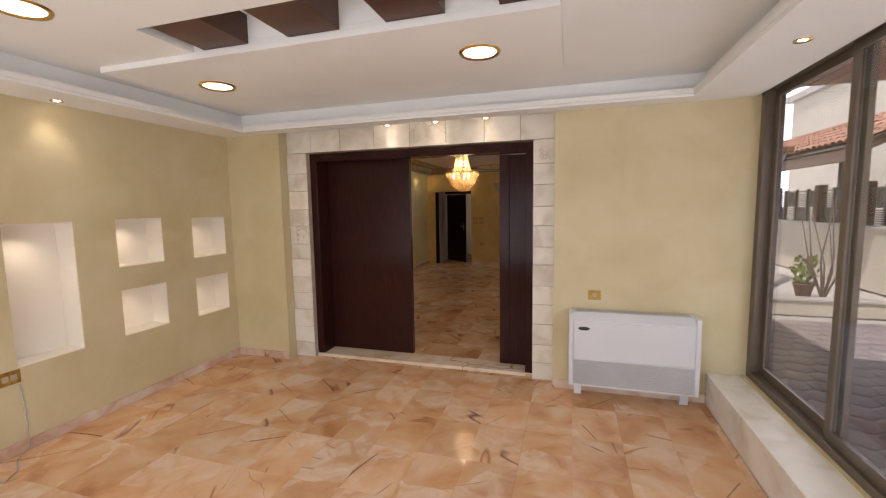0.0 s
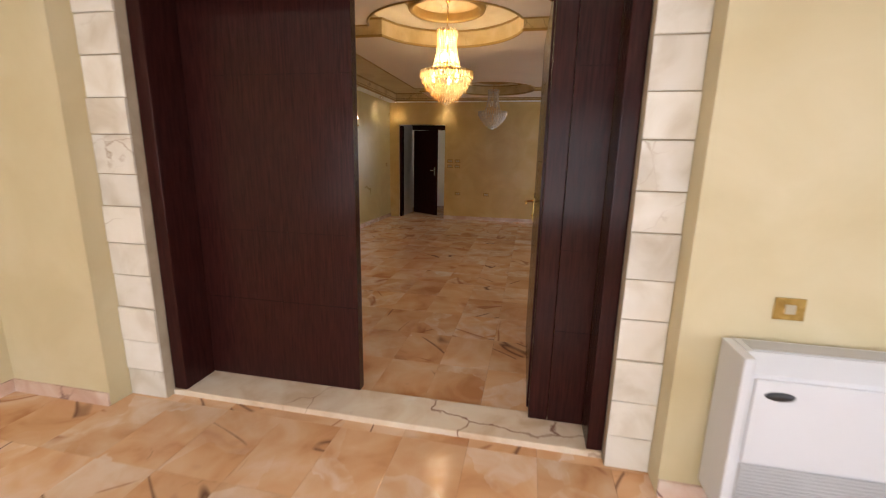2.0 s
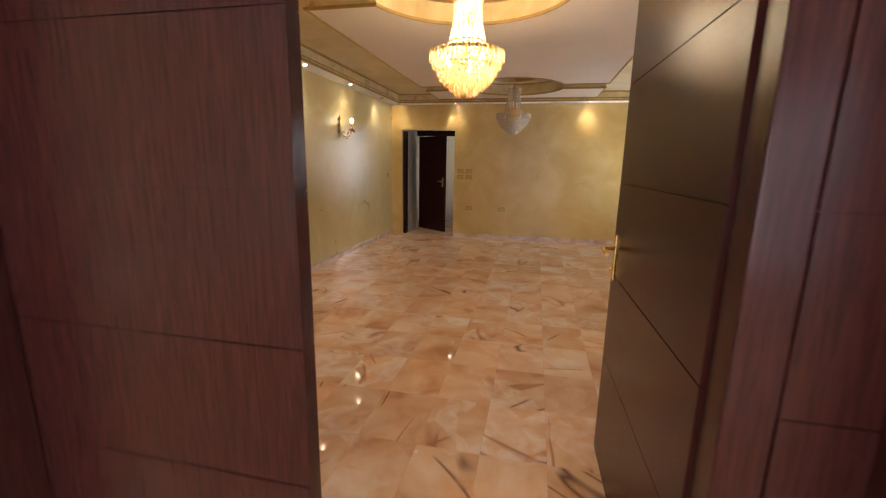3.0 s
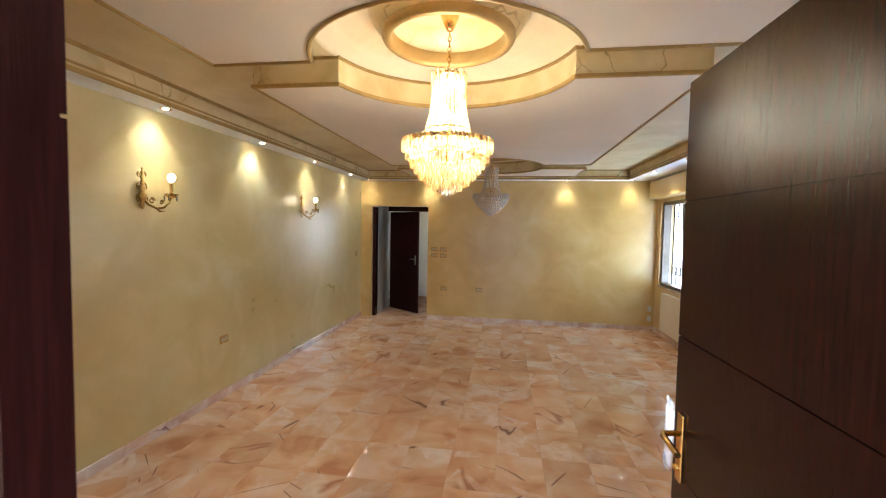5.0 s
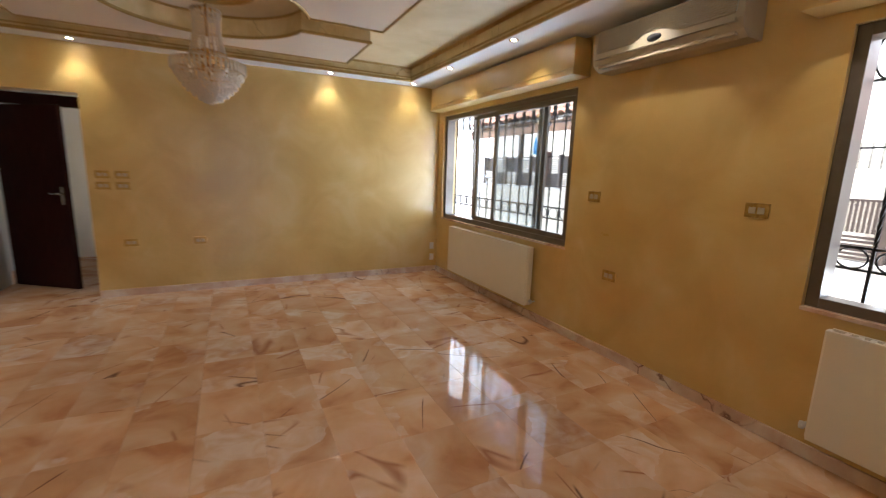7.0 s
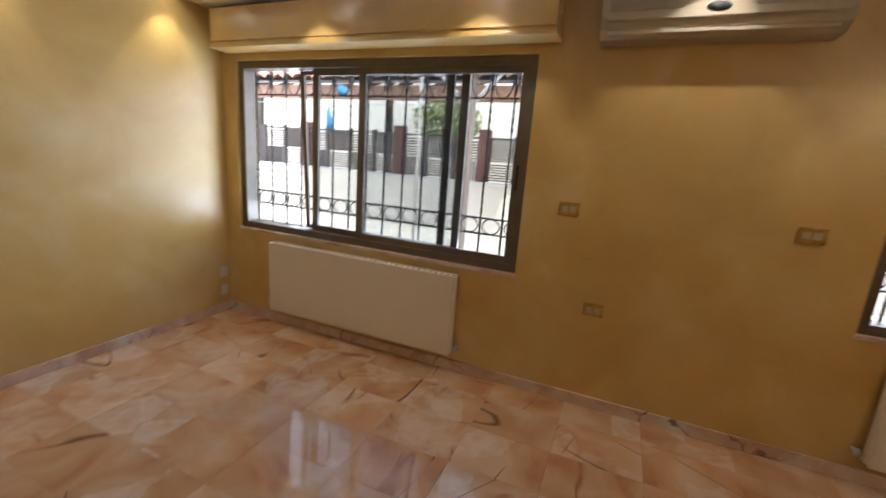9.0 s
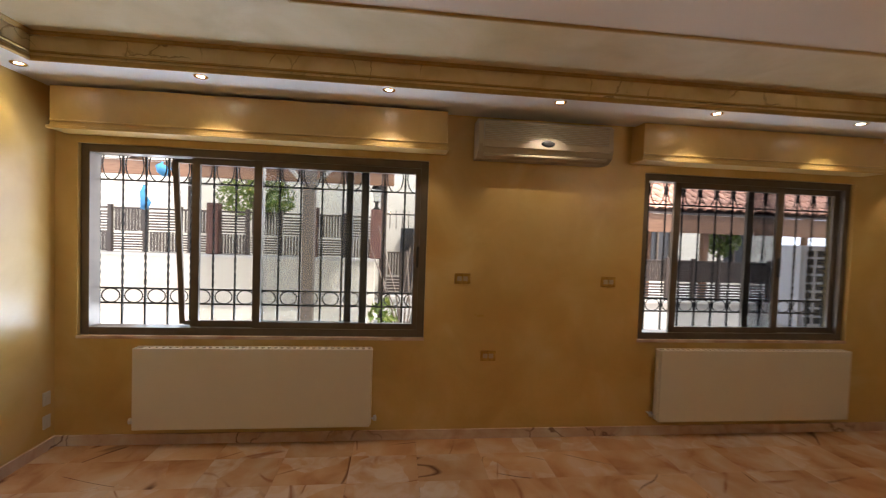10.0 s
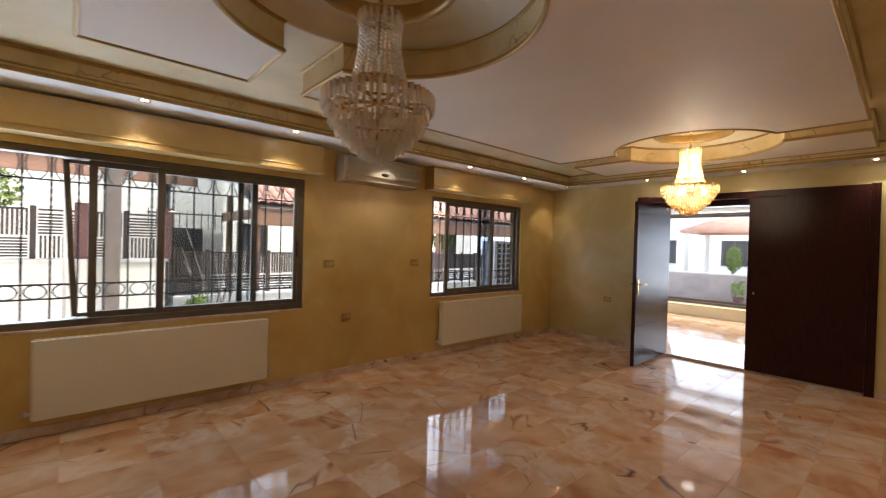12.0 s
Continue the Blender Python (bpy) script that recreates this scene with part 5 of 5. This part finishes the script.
# hazy white sky low over the horizon
m = glowing("hazy_sky", (0.84, 0.92, 1.0), 2.2)
bm = bmesh.new()
lathe(bm, [(170.0, -2.0), (170.0, 95.0)], 48)
structure("backdrop", bm, m, "hazy white sky beyond the houses", "sky")

# terrace of hexagonal pavers
terrace = structure("terrace", cube(3.05, 8.4, -6.4, 3.3, GZ - 0.04, GZ - 0.01), M_CONCRETE, "terrace bed of mortar", "terrace")
bm = bmesh.new()
lathe(bm, [(0.138, 0.0), (0.138, 0.012), (0.132, 0.016), (0, 0.016)], 6)
HEX = mesh_of("paver", bm, M_PAVING)
for i in range(20):
    for j in range(13):
        o = new("paver", HEX)
        o.parent = terrace
        o.location = (3.25 + 0.245 * j + 0.1225 * (i % 2), -1.7 + 0.2425 * i, GZ - 0.012)
        o.rotation_euler = (0, 0, radians(30))

planter = thing("planter_wall", (0, 0, GZ), "low pale planter wall beside the terrace", "planter")
part("wall", cube(3.4, 6.3, 3.34, 3.5, 0, 0.22, 0.01), M_RENDER, planter)
part("coping", cube(3.36, 6.3, 3.31, 3.53, 0.22, 0.26, 0.008), M_CONCRETE, planter)


def leaf_cloud(bm, centre, size, n, leaf_size, seed):
    rnd = random.Random(seed)
    for _ in range(n):
        while True:
            p = Vector((rnd.uniform(-1, 1), rnd.uniform(-1, 1), rnd.uniform(-1, 1)))
            if p.length < 1 and p.length > 0.25 * rnd.random():
                break
        if noise.noise(p * 2.3 + Vector((seed, 0, 0))) < -0.12:
            continue
        c = Vector(centre) + Vector((p.x * size[0], p.y * size[1], p.z * size[2]))
        rot = Euler((rnd.uniform(0, 6), rnd.uniform(0, 6), rnd.uniform(0, 6))).to_matrix()
        s = leaf_size * rnd.uniform(0.6, 1.3)
        vs = [bm.verts.new(c + rot @ Vector(q) * s) for q in ((-1, 0, 0), (0, -0.42, 0.12), (1, 0, 0), (0, 0.42, 0.12))]
        bm.faces.new(vs)


def tree(at, height, crown, seed, label, leaf_size=0.07, n=2600):
    t = thing("tree", at, label, "tree")
    rnd = random.Random(seed)
    bm = bmesh.new()
    top = height - crown[2] * 0.9
    tube(bm, [(0, 0, 0), (0.03, 0.02, top * 0.5), (-0.02, 0.04, top), (0.05, 0.0, height - 0.2)], [0.07, 0.055, 0.045, 0.012], 9)
    for k in range(8):
        a = rnd.uniform(0, 6.3)
        r = crown[0] * rnd.uniform(0.5, 0.9)
        tube(bm, [(0, 0.03, top * rnd.uniform(0.7, 1.0)), (r * 0.5 * math.cos(a), r * 0.5 * math.sin(a), top + 0.3 * crown[2]),
                  (r * math.cos(a), r * math.sin(a), top + rnd.uniform(0.4, 1.2) * crown[2])], [0.03, 0.018, 0.006], 6)
    part("trunk", bm, M_BARK, t)
    bm = bmesh.new()
    leaf_cloud(bm, (0, 0, height - crown[2]), crown, n, leaf_size, seed)
    tagged(part("crown", bm, M_LEAF, t), kind="stuff")
    return t


tree((9.1, 7.7, GZ), 2.85, (0.5, 0.85, 0.5), 3, "leafy green tree behind the garden wall", 0.05, 3200)
tree((10.6, -4.4, GZ), 2.3, (0.45, 0.5, 0.5), 5, "small green tree behind the fence", 0.06, 1600)
tree((2.7, -10.7, GZ), 1.8, (0.24, 0.24, 0.45), 7, "narrow green conifer beside the pavilion", 0.05, 1500)
bare = thing("bare_shrub", (5.75, 4.55, GZ), "thin leafless shrub with crooked twigs", "shrub")
bm = bmesh.new()
rnd = random.Random(11)
for k in range(7):
    a, h = rnd.uniform(0, 6.3), rnd.uniform(0.9, 2.0)
    tube(bm, [(0, 0, 0), (0.2 * math.cos(a), 0.2 * math.sin(a), h * 0.4), (0.42 * math.cos(a + 0.4), 0.5 * math.sin(a + 0.4), h)], [0.02, 0.013, 0.005], 6)
part("twigs", bm, M_BARK, bare)
col = thing("garden_post", (5.45, 5.85, GZ), "slim grey post with two slanting brackets", "post")
part("shaft", cube(-0.075, 0.075, -0.075, 0.075, 0, 2.62, 0.01), M_BARK, col)
part("head", cube(-0.09, 0.09, -0.5, 0.5, 2.62, 2.72, 0.008), M_FASCIA, col, "brown head beam")
for s_ in (-1, 1):
    part("bracket", tube(bmesh.new(), [(0, s_ * 0.07, 2.28), (0, s_ * 0.40, 2.63)], 0.03, 6), M_CONCRETE, col, "pale slanting bracket")
for x, y, k in ((5.6, 4.85, 2), (0.9, -8.9, 3), (1.5, -9.1, 4), (2.1, -8.8, 5), (0.2, -9.0, 6)):
    plant = thing("potted_shrub", (x, y, GZ), "small green shrub in a terracotta pot", "shrub", "potted shrubs")
    part("pot", lathe(bmesh.new(), [(0, 0), (0.10, 0), (0.15, 0.22), (0.165, 0.22), (0.165, 0.25), (0.13, 0.25), (0.13, 0.22), (0, 0.22)], 24), M_TERRACOTTA, plant)
    bm = bmesh.new()
    leaf_cloud(bm, (0, 0, 0.48), (0.22, 0.22, 0.3), 260, 0.06, 20 + k)
    tagged(part("leaves", bm, M_LEAF, plant), kind="stuff")


def lantern(at):
    t = thing("garden_lantern", at, "black post lantern with glass sides", "lantern", "garden lanterns")
    part("foot", lathe(bmesh.new(), [(0, 0), (0.07, 0), (0.03, 0.06), (0.03, 0.12), (0.07, 0.14), (0, 0.14)], 12), M_IRON, t)
    part("glass", lathe(bmesh.new(), [(0.06, 0.14), (0.09, 0.36), (0, 0.36)], 6), M_GLASS, t)
    part("cap", lathe(bmesh.new(), [(0.11, 0.36), (0.06, 0.43), (0.015, 0.46), (0.01, 0.52), (0, 0.52)], 6), M_IRON, t)


lantern((7.1, 5.05, GZ + 2.07))
def hanging_cloth(at, drop, spread, label):
    t = thing("hanging_cloth", at, label, "cloth", "hanging cloths")
    bm = bmesh.new()
    tube(bm, [(0, 0, 0), (0.01, 0.3 * spread, -0.3 * drop), (0, -0.2 * spread, -0.75 * drop), (0.01, 0.1 * spread, -drop)], [0.01, 0.3 * spread, 0.62 * spread, 0.45 * spread], 9)
    part("fabric", bm, M_BLUE, t)


hanging_cloth((5.0, 7.65, 2.02), 0.28, 0.09, "bright blue cloth hanging on a line")
hanging_cloth((5.0, 7.45, 2.30), 0.13, 0.14, "pale blue cloth bunched over a line")
line = thing("washing_line", (5.0, 7.5, GZ), "thin grey washing line between two poles", "washing line")
for z, sag in ((2.14, 0.05), (2.42, 0.04)):
    part("line", tube(bmesh.new(), [(0, -1.2, z + sag), (0, 0.1, z), (0, 2.2, z + sag)], 0.004, 5), M_CABLE, line)
for y in (-1.2, 2.2):
    part("line_pole", tube(bmesh.new(), [(0, y, 0), (0, y, 2.5)], 0.02, 8), M_CABLE, line)


def house(at, w, d, h, turn, rows, cols, label, coat_of=None, first=0):
    t = thing("house", at, label, "house", "neighbouring houses")
    t.rotation_euler = (0, 0, radians(turn))
    holes = []
    for i in range(first, rows):
        for j in range(cols):
            u = w * (j + 0.5) / cols
            holes.append((u - 0.6, u + 0.6, 0.9 + 3.0 * i, 2.2 + 3.0 * i))
    face = coat_of or M_FACADE
    part("wall", wall_mesh("y", 0, 0.3, 0, w, 0, h, holes), face, t)
    part("side_walls", box(box(box(bmesh.new(), 0, 0.3, 0.3, d, 0, h), w - 0.3, w, 0.3, d, 0, h), 0.3, w - 0.3, d - 0.3, d, 0, h), face, t)
    for a, b, c, e in holes:
        wd = part("window", box(box(box(bmesh.new(), a, a + 0.06, 0.1, 0.16, c, e), b - 0.06, b, 0.1, 0.16, c, e), (a + b) / 2 - 0.03, (a + b) / 2 + 0.03, 0.1, 0.16, c, e), M_BRONZE, t)
        part("pane", cube(a + 0.06, b - 0.06, 0.18, 0.19, c, e), M_DARK, wd)
        part("sill", cube(a - 0.1, b + 0.1, -0.06, 0.0, c - 0.08, c), M_CONCRETE, wd)
    part("roof", cube(-0.2, w + 0.2, -0.2, d + 0.2, h, h + 0.25, 0.02), M_CONCRETE, t)
    return t


house((10.5, 17.5, GZ), 14.2, 8, 5.8, -90, 2, 1, "cream two-storey house behind the garden wall", None, 1)
house((16.0, 2.6, GZ), 14, 8, 5.0, -90, 1, 4, "cream house seen beyond the pergola")
house((-6.0, -24.0, GZ), 20, 8, 6.2, 180, 2, 6, "white house far beyond the pavilion", M_PALE_FACADE).location = (13.0, -19.0, GZ)

pav = thing("pavilion", (3.2, -12.6, GZ), "garden pavilion with a red hipped roof", "pavilion")
pav.rotation_euler = (0, 0, radians(45))
part("roof", lathe(bmesh.new(), [(2.0, 2.3), (2.0, 2.40), (0.0, 3.1)], 4), M_TILE, pav)
for k in range(4):
    a = math.pi * k / 2
    part("post", cube(1.75 * math.cos(a) - 0.08, 1.75 * math.cos(a) + 0.08, 1.75 * math.sin(a) - 0.08, 1.75 * math.sin(a) + 0.08, 0, 2.32, 0.01), M_CONCRETE, pav)
awning = thing("awning", (0.4, -4.82, 2.44), "pale fabric awning edge above the glazing", "awning")
part("valance", cube(-2.2, 2.4, -0.13, -0.10, -0.10, 0.0, 0.004), M_WHITE, awning)
for k in range(3):
    part("slat", cube(-2.2, 2.4, -0.40 - 0.22 * k, -0.28 - 0.22 * k, -0.02, 0.02, 0.004), M_WHITE, awning)
for x in (-2.1, 0.1, 2.3):
    part("arm", cube(x - 0.02, x + 0.02, -0.9, -0.0, 0.03, 0.06, 0.004), M_WHITE, awning)
part("canopy", cube(-2.2, 2.4, -0.13, -0.0, 0.0, 0.03, 0.004), M_WHITE, awning)

# ---- floor tiles, last ----
TW, TL = 0.32, 0.45


def tile_mesh(w, l):
    bm = bmesh.new()
    c = 0.0006
    a = [bm.verts.new((sx * (w / 2 - 0.0003), sy * (l / 2 - 0.0003), -0.012)) for sx, sy in ((-1, -1), (1, -1), (1, 1), (-1, 1))]
    b = [bm.verts.new((sx * (w / 2 - 0.0003), sy * (l / 2 - 0.0003), -c)) for sx, sy in ((-1, -1), (1, -1), (1, 1), (-1, 1))]
    d = [bm.verts.new((sx * (w / 2 - 0.0003 - c), sy * (l / 2 - 0.0003 - c), 0)) for sx, sy in ((-1, -1), (1, -1), (1, 1), (-1, 1))]
    for p, q in ((a, b), (b, d)):
        for k in range(4):
            bm.faces.new((p[k], p[(k + 1) % 4], q[(k + 1) % 4], q[k]))
    bm.faces.new(d)
    return mesh_of("tile", bm, M_FLOOR)


def tile_floor(name, x0, x1, y0, y1, label):
    base = structure(name, cube(x0, x1, y0, y1, -0.0135, -0.0125), M_SKIRT, label, "floor")
    nx, ny = math.ceil((x1 - x0) / TW - 0.01), math.ceil((y1 - y0) / TL - 0.01)
    made = {}
    for i in range(nx):
        for j in range(ny):
            w = round(min(TW, x1 - x0 - i * TW), 4)
            l = round(min(TL, y1 - y0 - j * TL), 4)
            if w < 0.01 or l < 0.01:
                continue
            if (w, l) not in made:
                made[w, l] = tile_mesh(w, l)
            o = new("tile", made[w, l])
            o.parent = base
            o.location = (x0 + i * TW + w / 2, y0 + j * TL + l / 2, 0)
    return base


tile_floor("floor", XL, XR, -0.002, YF + 0.06, "polished peach marble tile floor with dark veins")
tile_floor("floor_front", AX0, 2.63, -4.36, -0.25, "polished peach marble tile floor with dark veins")
structure("floor_hall", cube(-2.2, -0.6, 7.06, 10.3, -0.0135, 0), M_FLOOR, "polished marble hall floor", "floor")
